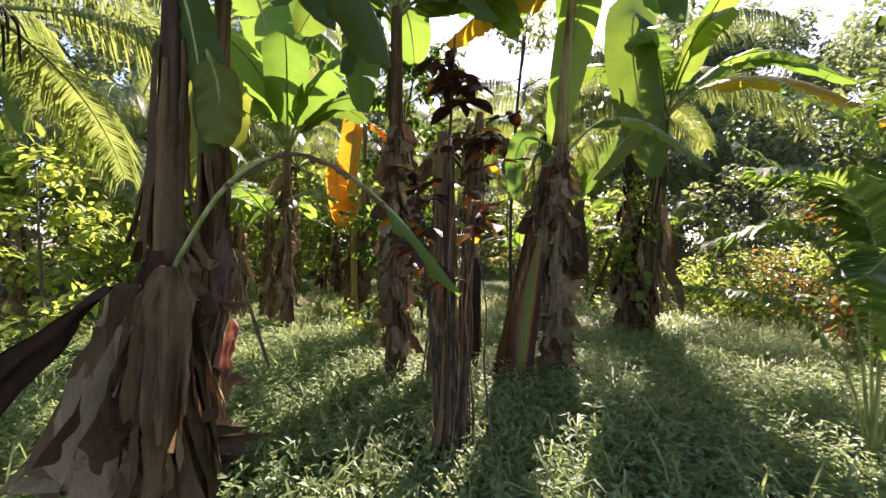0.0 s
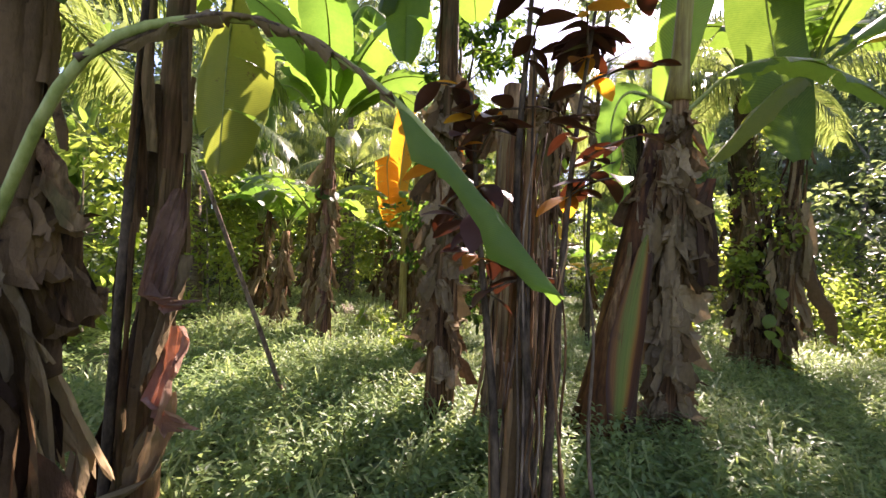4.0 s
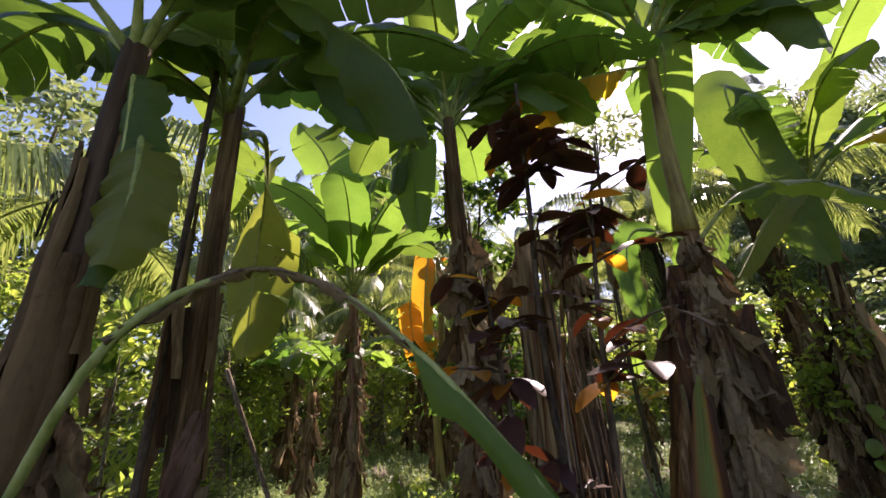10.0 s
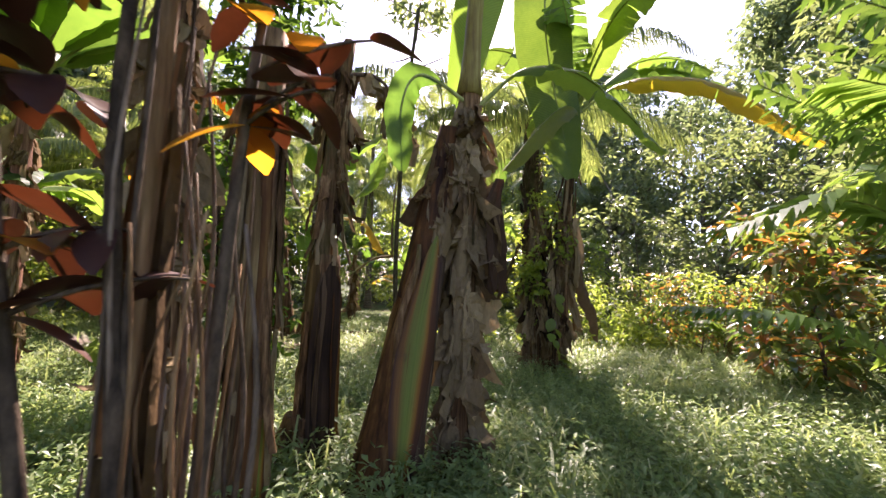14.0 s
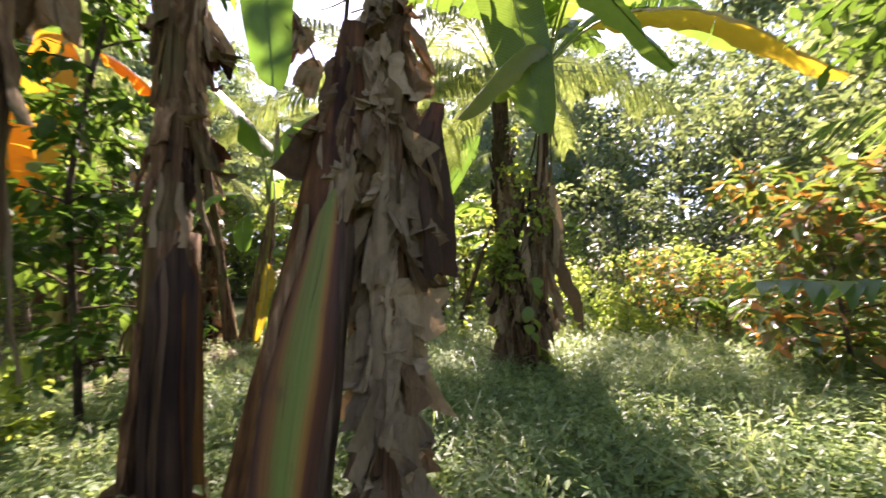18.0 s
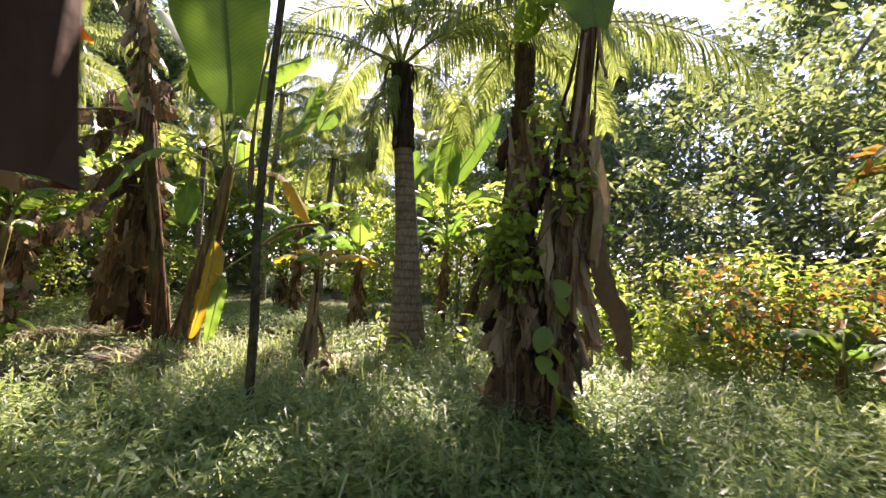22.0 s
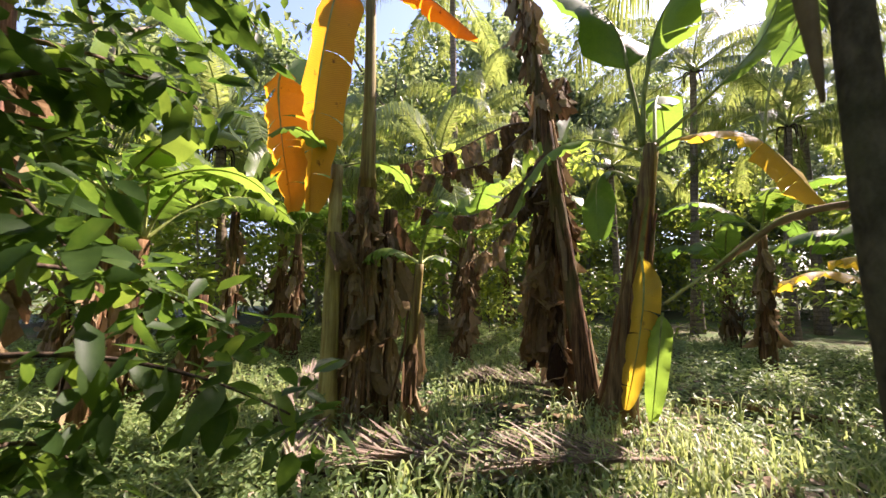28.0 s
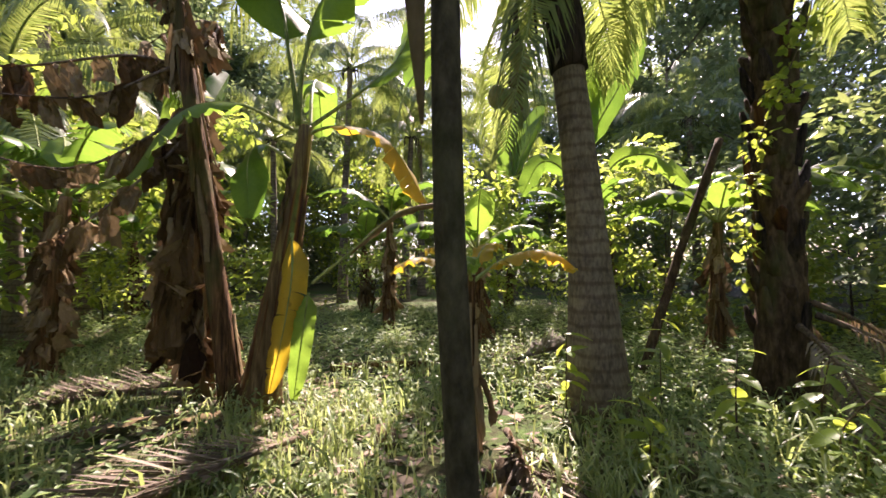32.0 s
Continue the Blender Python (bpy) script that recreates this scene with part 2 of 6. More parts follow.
POLE_BARK = fibre_material("mossy_pole_bark", (0.03, 0.025, 0.014), (0.085, 0.07, 0.042), (0.17, 0.14, 0.09), 0.9, 0.5, 22, moss=(0.05, 0.058, 0.022))
STEM_RED = fibre_material("banana_stem_red_brown", (0.05, 0.025, 0.018), (0.22, 0.11, 0.07), (0.44, 0.27, 0.18), 0.7)
MIDRIB = fibre_material("leaf_midrib", (0.10, 0.13, 0.03), (0.24, 0.28, 0.08), (0.38, 0.40, 0.16), 0.5, 0.3, 20, bump_by=0.2)
MIDRIB_DRY = fibre_material("dry_midrib", (0.05, 0.035, 0.025), (0.16, 0.115, 0.08), (0.32, 0.25, 0.18), 0.8, 0.3, 30)
BARK = fibre_material("grey_bark", (0.06, 0.05, 0.036), (0.17, 0.145, 0.10), (0.32, 0.28, 0.2), 0.9, 0.5, 26, moss=(0.08, 0.09, 0.04))
TWIG = fibre_material("twig_bark", (0.03, 0.022, 0.015), (0.09, 0.065, 0.042), (0.18, 0.13, 0.09), 0.85, 0.4, 30)
COCO = fibre_material("green_coconut_husk", (0.12, 0.11, 0.04), (0.25, 0.24, 0.09), (0.40, 0.35, 0.16), 0.55, 0.7, 12, moss=(0.14, 0.09, 0.04), bump_by=0.15)
HUSK = fibre_material("dry_coconut_husk", (0.05, 0.035, 0.022), (0.17, 0.12, 0.075), (0.32, 0.24, 0.16), 0.9, 0.2, 30)
OLD_PALM = fibre_material("mossy_palm_bark", (0.016, 0.011, 0.007), (0.06, 0.038, 0.022), (0.15, 0.10, 0.06), 0.9, 0.3, 24, moss=(0.055, 0.062, 0.02))
DARK_FIBRE = fibre_material("dark_palm_fibre", (0.012, 0.009, 0.008), (0.05, 0.036, 0.026), (0.13, 0.095, 0.065), 0.9)


def striped_sheath():
    """Living leaf sheath: green along the middle, streaked with orange and red-brown towards its edges."""
    m, t, N, L, P, out = nodes_of("banana_sheath_striped")
    cut = N.new("ShaderNodeSeparateXYZ")
    L.new(mapped(t, (1, 1, 1), "UV"), cut.inputs[0])
    wav = noise_of(t, 4.0, 4, mapped(t, (1, 0.25, 1), "UV"))
    x = maths(t, "ADD", cut.outputs[0], maths(t, "MULTIPLY", maths(t, "SUBTRACT", wav, 0.5), 0.5))
    col = ramp(t, x, [(0.0, (0.05, 0.018, 0.008)), (0.14, (0.17, 0.075, 0.016)), (0.28, (0.13, 0.13, 0.022)), (0.46, (0.12, 0.165, 0.026)), (0.6, (0.19, 0.17, 0.035)), (0.7, (0.25, 0.12, 0.022)), (0.82, (0.10, 0.035, 0.012)), (1.0, (0.035, 0.014, 0.007))])
    fib = noise_of(t, 60.0, 4, mapped(t, (1, 0.03, 1), "UV"), 0.65)
    col = mixc(t, 0.55, col, ramp(t, fib, [(0.32, (0.35, 0.28, 0.22)), (0.62, (1, 1, 1))]), "MULTIPLY")
    blot = ramp(t, noise_of(t, 7.0, 5, mapped(t, (1, 1, 0.5))), [(0.58, (0, 0, 0)), (0.7, (1, 1, 1))])
    L.new(mixc(t, maths(t, "MULTIPLY", blot, 0.6), col, (0.06, 0.03, 0.014)), P.inputs["Base Color"])
    P.inputs["Roughness"].default_value = 0.5
    P.inputs["Specular IOR Level"].default_value = 0.2
    L.new(bump(t, fib, 0.3, 0.006), P.inputs["Normal"])
    return m


STEM_YELLOW = striped_sheath()


def palm_bark():
    m, t, N, L, P, out = nodes_of("ringed_palm_bark")
    w = N.new("ShaderNodeTexWave")
    w.bands_direction = "Z"
    w.inputs["Scale"].default_value, w.inputs["Distortion"].default_value = 2.3, 2.2
    w.inputs["Detail"].default_value, w.inputs["Detail Scale"].default_value = 3, 1.6
    L.new(mapped(t, (1, 1, 1)), w.inputs["Vector"])
    f = noise_of(t, 34, 6, mapped(t, (1, 1, 0.35)), 0.65)
    b = noise_of(t, 3, 4, mapped(t, (1, 1, 1)))
    s = maths(t, "ADD", maths(t, "MULTIPLY", f, 0.6), maths(t, "MULTIPLY", b, 0.45))
    col = ramp(t, s, [(0.36, (0.05, 0.038, 0.024)), (0.52, (0.155, 0.118, 0.074)), (0.72, (0.29, 0.235, 0.155))])
    ring = ramp(t, w.outputs["Fac"], [(0.0, (0.68, 0.63, 0.58)), (0.35, (1, 1, 1))])
    col = mixc(t, 1.0, col, ring, "MULTIPLY")
    L.new(col, P.inputs["Base Color"])
    P.inputs["Roughness"].default_value = 0.9
    L.new(bump(t, maths(t, "ADD", f, maths(t, "MULTIPLY", w.outputs["Fac"], 0.35)), 0.6, 0.012), P.inputs["Normal"])
    return m


PALM_BARK = palm_bark()


def soil():
    m, t, N, L, P, out = nodes_of("weedy_soil")
    v = mapped(t, (1, 1, 1))
    a, b, c = noise_of(t, 0.5, 4, v), noise_of(t, 9, 6, v, 0.7), noise_of(t, 60, 4, v, 0.7)
    earth = ramp(t, maths(t, "ADD", maths(t, "MULTIPLY", b, 0.6), maths(t, "MULTIPLY", c, 0.4)),
                 [(0.34, (0.03, 0.022, 0.014)), (0.5, (0.10, 0.075, 0.045)), (0.68, (0.22, 0.17, 0.11))])
    green = ramp(t, b, [(0.35, (0.025, 0.05, 0.012)), (0.7, (0.10, 0.16, 0.04))])
    k = ramp(t, maths(t, "ADD", maths(t, "MULTIPLY", a, 0.6), maths(t, "MULTIPLY", b, 0.4)), [(0.40, (0, 0, 0)), (0.55, (1, 1, 1))])
    L.new(mixc(t, k, earth, green), P.inputs["Base Color"])
    P.inputs["Roughness"].default_value = 0.95
    P.inputs["Specular IOR Level"].default_value = 0.2
    L.new(bump(t, c, 0.8, 0.03), P.inputs["Normal"])
    return m


SOIL = soil()


# ---- mesh helpers ----
def mesh_of(name, verts, faces, material, uvs=None, smooth=True):
    me = bpy.data.meshes.new(name)
    me.from_pydata([tuple(v) for v in verts], [], [tuple(f) for f in faces])
    me.materials.append(material)
    if smooth:
        me.shade_smooth()
    if uvs is not None:
        layer = me.uv_layers.new(name="UVMap")
        idx = np.empty(len(me.loops), dtype=np.int32)
        me.loops.foreach_get("vertex_index", idx)
        layer.data.foreach_set("uv", np.asarray(uvs, dtype=np.float32)[idx].ravel())
    return me


def fast_mesh(name, verts, faces, material, smooth=False):
    """Large mesh from arrays of triangles or quads."""
    verts, faces = np.asarray(verts, np.float32), np.asarray(faces, np.int32)
    me = bpy.data.meshes.new(name)
    n, k = faces.shape
    me.vertices.add(len(verts))
    me.vertices.foreach_set("co", verts.ravel())
    me.loops.add(n * k)
    me.loops.foreach_set("vertex_index", faces.ravel())
    me.polygons.add(n)
    me.polygons.foreach_set("loop_start", np.arange(0, n * k, k, dtype=np.int32))
    me.update(calc_edges=True)
    me.materials.append(material)
    if smooth:
        me.shade_smooth()
    return me


def thing(name, place, label, category, group="", kind=""):
    ob = new(name)
    ob.empty_display_size = 0.1
    ob.location = place
    return tagged(ob, label, category, group, kind)


def part(name, me, parent, label=""):
    ob = new(name, me)
    ob.parent = parent
    return tagged(ob, label)


def bez(pts, n):
    p = [np.array(q, float) for q in pts]
    s = np.linspace(0, 1, n)[:, None]
    if len(p) == 3:
        return (1 - s) ** 2 * p[0] + 2 * s * (1 - s) * p[1] + s ** 2 * p[2]
    return (1 - s) ** 3 * p[0] + 3 * s * (1 - s) ** 2 * p[1] + 3 * s ** 2 * (1 - s) * p[2] + s ** 3 * p[3]


def through_points(pts, n):
    """A smooth line through the given points."""
    p = np.array(pts, float)
    p = np.vstack([2 * p[0] - p[1], p, 2 * p[-1] - p[-2]])
    out = []
    m = len(p) - 3
    for s in np.linspace(0, m - 1e-6, n):
        i = int(s)
        u = s - i
        a, b, c, d = p[i:i + 4]
        out.append(0.5 * (2 * b + (c - a) * u + (2 * a - 5 * b + 4 * c - d) * u * u + (3 * b - a - 3 * c + d) * u ** 3))
    return np.array(out)


def unit(v):
    v = np.asarray(v, float)
    return v / np.maximum(np.linalg.norm(v, axis=-1, keepdims=True), 1e-9)


def tube(line, radii, sides=8, shape=None, close=True):
    """Vertices and quads of a tube along a line. shape(angle, s) scales the radius."""
    line = np.asarray(line, float)
    n = len(line)
    tan = unit(np.gradient(line, axis=0))
    ref = np.array([1.0, 0, 0]) if abs(tan[0][0]) < 0.9 else np.array([0, 1.0, 0])
    a = np.linspace(0, 2 * math.pi, sides, endpoint=False)
    V, Fc = [], []
    for i in range(n):
        u = unit(ref - tan[i] * (ref @ tan[i]))
        w = np.cross(tan[i], u)
        ref = u
        r = radii[i] * (np.array([shape(x, i / (n - 1)) for x in a]) if shape else 1.0)
        V.append(line[i] + (np.cos(a) * r)[:, None] * u + (np.sin(a) * r)[:, None] * w)
    V = np.vstack(V)
    for i in range(n - 1):
        for j in range(sides):
            k = (j + 1) % sides
            Fc.append((i * sides + j, i * sides + k, (i + 1) * sides + k, (i + 1) * sides + j))
    if close:
        V = np.vstack([V, line[0], line[-1]])
        b = len(V) - 2
        for j in range(sides):
            k = (j + 1) % sides
            Fc.append((k, j, b))
            Fc.append(((n - 1) * sides + j, (n - 1) * sides + k, b + 1))
    return V, Fc


# ---- plants ----
rng = random.Random(7)


def R(a, b):
    return rng.uniform(a, b)


def blade(name, line, width, face, material, rib, parent, petiole=0.18, tears=0, droop=0.25, ragged=0.0, label="", wide_at=None):
    """A banana leaf along a line (thing-local): two halves of lamina, torn into strips, and a midrib under it."""
    line = np.asarray(line, float)
    n = 30
    src = np.linspace(0, 1, len(line))
    dst = np.linspace(0, 1, n)
    line = np.stack([np.interp(dst, src, line[:, k]) for k in range(3)], 1)
    tan = unit(np.gradient(line, axis=0))
    face = np.asarray(face, float)
    side = unit(np.cross(tan, face))
    norm = unit(np.cross(side, tan))
    i0 = max(1, int(petiole * n))
    s = (np.arange(n) - i0) / (n - 1 - i0)
    s = s.clip(0, 1)
    prof = np.minimum(1, (s / 0.16) ** 0.6) * np.sqrt(np.clip(1 - ((s - 0.55) / 0.46).clip(0, 1) ** 2.2, 0, 1))
    prof = prof * width / 2
    V, Fc, UV = [], [], []
    m = 4
    for sgn in (-1, 1):
        cuts = sorted(rng.sample(range(i0 + 2, n - 2), min(tears, n - i0 - 5))) if tears else []
        bounds = [i0] + cuts + [n - 1]
        for a, b in zip(bounds[:-1], bounds[1:]):
            sag = droop + (R(-0.15, 0.45) if tears else 0.0)
            cut = 1 - (R(0, ragged) if ragged else 0)
            gap = 0.0 if not tears else R(0.02, 0.12)
            base = len(V)
            for i in range(a, b + 1):
                e = (i - a) / max(1, b - a)
                for j in range(m + 1):
                    u = j / m
                    w = prof[i] * u * cut
                    ang = sag * (0.35 + 0.9 * u)
                    shrink = (0.5 - e) * gap * u * (b - a) / n * 2.2
                    wav = 0.018 * math.sin(i * 1.1 + sgn) * u + 0.012 * math.sin(i * 2.7 + 4 * sgn) * u
                    p = line[i] + side[i] * (sgn * w * math.cos(ang)) - norm[i] * (w * math.sin(ang)) + tan[i] * (shrink * 0.6 + 0.22 * w * u) + norm[i] * wav
                    V.append(p)
                    UV.append((0.5 + 0.5 * sgn * u, s[i] + 0.06 * u))
            for i in range(b - a):
                for j in range(m):
                    q = base + i * (m + 1) + j
                    f = (q, q + 1, q + m + 2, q + m + 1)
                    Fc.append(f if sgn > 0 else f[::-1])
    ob = part(name, mesh_of(name, V, Fc, material, UV), parent, label)
    rad = np.interp(np.arange(n), [0, i0, n - 1], [0.026, 0.017, 0.004]) * (width / 0.5) ** 0.4
    tv, tf = tube(line - norm * 0.006, rad, 6)
    part("midrib", mesh_of("midrib", tv, tf, rib), ob)
    return ob


def crown_leaf(parent, top, az, length, width, rise, material=None, tears=None, rib=None, droop=0.25, ragged=0.0, label="", name="leaf"):
    """A leaf that leaves the stem top at a heading (degrees from +y to the right), rises and arches over."""
    a = radians(az)
    out = np.array([math.sin(a), math.cos(a), 0.0])
    up = np.array([0, 0, 1.0])
    top = np.array(top, float)
    e = radians(rise)
    p1 = top + (out * math.cos(e) + up * math.sin(e)) * length * 0.36
    p2 = p1 + (out * math.cos(e * 0.55) + up * math.sin(e * 0.55)) * length * 0.3
    e3 = radians(rise * 0.9 - 85)
    p3 = p2 + (out * math.cos(e3) + up * math.sin(e3)) * length * 0.36
    return blade(name, bez((top, p1, p2, p3), 30), width, (0, 0, 1) if rise < 70 else (-out + up * 0.4), material or BANANA, rib or MIDRIB, parent,
                 0.16, rng.choice((0, 4, 9, 14)) if tears is None else tears, droop, ragged, label)


def dead_leaf(parent, top, az, length, width, out=0.05, flare=0.1, material=None, label="", name="dead_leaf", calm=1.0, pleat=0.0):
    """A withered leaf hanging down a stem: a papery sheet with crisp folds, curled edges and a torn end."""
    a = radians(az)
    o, s = np.array([math.sin(a), math.cos(a), 0.0]), np.array([math.cos(a), -math.sin(a), 0.0])
    top = np.array(top, float)
    nu, nv = (17, 15) if pleat else (11, 15)
    k = R(0, 50)
    tilt, twist = calm * R(-0.3, 0.3), calm * R(-0.6, 0.6)
    curl_l, curl_r = calm * R(-1.6, 2.4), calm * R(-1.6, 2.4)
    peak = R(0.15, 0.85)
    ends = [1 - (0.42 * abs(j / (nu - 1) - peak) + R(0, 0.2) if calm else R(0, 0.06)) for j in range(nu)]
    kink, kd = R(0.25, 0.7), calm * R(-0.2, 0.22)
    turned = calm > 0.5 and rng.random() < 0.6
    lean, crease_at = R(-0.9, 0.9), R(0.55, 0.85) * length
    ls, lc = math.sin(lean), math.cos(lean)
    V, UV, Fc = [], [], []
    for i in range(nv):
        v = i / (nv - 1)
        wv = width * (0.4 + 0.6 * min(1, v / 0.3))
        tw = twist * v
        for j in range(nu):
            u = (j / (nu - 1) - 0.5) * 2
            d = v * length * ends[j]
            e = abs(u)
            edge = max(0.0, e - 0.45) / 0.55
            lift = (curl_l if u < 0 else curl_r) * edge * edge * wv * 0.28 * (0.3 + v)
            wide = u * wv * 0.5 * (1 - 0.18 * edge)
            if e > 0.8:
                wide *= 1 + 0.16 * noise.noise((k, v * 8.0, 3 * u)) + 0.1 * noise.noise((k, v * 21.0, 5 * u))
            fold = 0.16 * wv * (abs(((u * 2.1 + k) % 2) - 1) - 0.5) * (0.4 + v)
            cr = 0.045 * noise.noise((u * 1.5 + k, v * 2.6, k)) + 0.02 * noise.noise((u * 4 + k, v * 7, k))
            fold += pleat * wv * (abs(((u * 3.3 + k + 0.7 * v) % 2) - 1) - 0.5) * min(1, 0.35 + v)
            depth = out + flare * v ** 1.2 + lift + fold + cr + kd * max(0, v - kink) * length - 0.25 * wv * u * u * (1 - v)
            over = wide * ls + (d - crease_at) * lc
            if turned and over > 0:
                wide, d = wide - 1.8 * over * ls, d - 1.8 * over * lc
                depth += 0.012 + 0.3 * min(over, 0.05)
            p = top + s * (wide * math.cos(tw) + tilt * d) + o * (depth + wide * math.sin(tw))
            p[2] -= d - 0.03 * math.sin(v * 3.1)
            V.append(p)
            UV.append((j / (nu - 1), v))
    for i in range(nv - 1):
        for j in range(nu - 1):
            q = i * nu + j
            Fc.append((q, q + 1, q + nu + 1, q + nu))
    return part(name, mesh_of(name, V, Fc, material or DEAD, UV, smooth=False), parent, label)


def stem_line(base, top, bow=0.0, n=18):
    base, top = np.array(base, float), np.array(top, float)
    side = np.array([-(top - base)[1], (top - base)[0], 0]) * bow
    return bez((base, base + (top - base) * 0.35 + side, base + (top - base) * 0.7 + side, top), n)


def pseudostem(parent, line, r0, r1, material=None, name="pseudostem", label=""):
    k = R(0, 9)
    steps = [R(0, 6.28) for _ in range(4)]

    def shape(x, s):
        v = 1.0
        for q in steps:
            v += 0.05 * ((((x - q - s * 0.5) / 6.283) % 1.0) - 0.5)
        return v + 0.09 * noise.noise((math.cos(x) * 2.2, math.sin(x) * 2.2, s * 4 + k)) + 0.025 * math.sin(9 * x + k)

    n = len(line)
    s = np.linspace(0, 1, n)
    rad = r1 + (r0 - r1) * (1 - s) + 0.35 * r0 * np.exp(-s * 14)
    v, f = tube(line, rad, 26, shape)
    return part(name, mesh_of(name, v, f, material or STEM), parent, label)


def sheath_panel(parent, line, r0, r1, facing, half, s0, s1, material, tip=0.25, lift=0.01, label="", top=1.0):
    """A broad leaf sheath wrapped round part of a stem, narrowing towards its foot, its edges a little proud."""
    n, m = 16, 9
    k = R(0, 40)
    V, Fc, UV = [], [], []
    src = np.linspace(0, 1, len(line))
    for i in range(n):
        e = i / (n - 1)
        h = half * (tip + (1 - tip) * min(1, e / 0.6) ** 0.8) * (1 - (1 - top) * max(0, (e - 0.45) / 0.55)) * (1 + 0.12 * noise.noise((k, e * 4, 1)))
        for j in range(m):
            u = j / (m - 1) * 2 - 1
            s = s0 + (s1 - s0) * e * (1 - 0.12 * u * u - 0.1 * abs(noise.noise((k, u * 2.3, 9))))
            c = np.array([np.interp(s, src, line[:, q]) for q in range(3)])
            r = (r1 + (r0 - r1) * (1 - s) + 0.35 * r0 * math.exp(-s * 14)) * 1.07 + lift
            x = radians(facing + h * u + 7 * noise.noise((k, e * 2.2, 5)))
            q = r + 0.03 * max(0, e - 0.85) + 0.014 * abs(u) ** 4 + 0.008 * noise.noise((k + u, e * 5, 2))
            V.append(c + np.array([math.cos(x), math.sin(x), 0]) * q)
            UV.append((j / (m - 1), e))
    for i in range(n - 1):
        for j in range(m - 1):
            q = i * m + j
            Fc.append((q, q + 1, q + m + 1, q + m))
    return part("sheath", mesh_of("sheath", V, Fc, material, UV), parent, label)


def dry_sheaths(parent, line, r0, r1, count, material=None, lengths=(0.5, 1.2), low=0.0, high=0.9):
    """Strips of split, dry leaf sheath lying on a stem."""
    tot = np.linalg.norm(line[-1] - line[0])
    for _ in range(count):
        a, s0 = R(0, 6.28), R(low + 0.12, high)
        ln = min(R(*lengths), tot * s0 * 0.95)
        s1 = s0 - ln / tot
        w = R(0.01, 0.04)
        V, Fc, UV = [], [], []
        n, k = 10, R(0, 40)
        away = R(0.0, 0.04) if rng.random() < 0.8 else R(0.04, 0.12)
        for i in range(n):
            e = i / (n - 1)
            s = s0 + (s1 - s0) * e
            c = np.array([np.interp(s, np.linspace(0, 1, len(line)), line[:, q]) for q in range(3)])
            r = (r1 + (r0 - r1) * (1 - s)) * 1.1 + 0.008 + away * e * e + 0.012 * noise.noise((k, e * 4, 0))
            b = a + 0.25 * noise.noise((k, e * 2.5, 7))
            for j in (-1, -0.3, 0.35, 1):
                x = b + j * w / max(r, 0.05) * (0.6 + 0.6 * math.sin(e * 2.6))
                V.append(c + np.array([math.cos(x), math.sin(x), 0]) * (r + 0.02 * (1 - abs(j)) + 0.012 * noise.noise((k + j, e * 6, 2))))
                UV.append((j * 0.5 + 0.5, e))
        for i in range(n - 1):
            for j in range(3):
                q = i * 4 + j
                Fc.append((q, q + 1, q + 5, q + 4))
        part("dry_sheath", mesh_of("dry_sheath", V, Fc, material or rng.choice((DEAD, STEM, STEM)), UV), parent)


def banana(place, top, label, r0=0.12, r1=0.07, leaves=7, length=1.9, width=0.5, skirt=10, skirt_from=0.9, skirt_to=0.2, skirt_out=0.12, sheaths=10,
           stem=None, leaf=None, group="banana grove", bow=0.0, first=0.0, dead=None, rise=(25, 80), dead_len=(0.5, 1.0), dead_wid=(0.2, 0.36)):
    """A banana plant: stem of wrapped sheaths, arching leaves, withered leaves down the stem. top is relative to place."""
    ob = thing("banana_plant", place, label, "banana plant", group)
    line = stem_line((0, 0, -0.05), top, bow)
    pseudostem(ob, line, r0, r1, stem)
    if sheaths:
        dry_sheaths(ob, line, r0, r1, sheaths, dead)
    for i in range(leaves):
        az = first + 360 * i / max(1, leaves) + R(-18, 18)
        e = R(*rise)
        crown_leaf(ob, line[-1], az, length * R(0.8, 1.15), width * R(0.85, 1.15), e, leaf or rng.choice((BANANA, BANANA, BANANA_SHADED)), droop=R(0.1, 0.4))
    for i in range(skirt):
        s = skirt_to + (skirt_from - skirt_to) * (i + 0.5) / skirt
        c = np.array([np.interp(s, np.linspace(0, 1, len(line)), line[:, q]) for q in range(3)])
        ln = min(R(*dead_len), c[2] * 0.98)
        dead_leaf(ob, c, i * 137.5 + R(-20, 20), ln, R(*dead_wid), r1 + (r0 - r1) * (1 - s) + 0.01, R(0.2, 1.0) * skirt_out, dead or rng.choice((DEAD, DEAD, DEAD, DEAD, DEAD_BROWN, DEAD_BROWN)))
    return ob


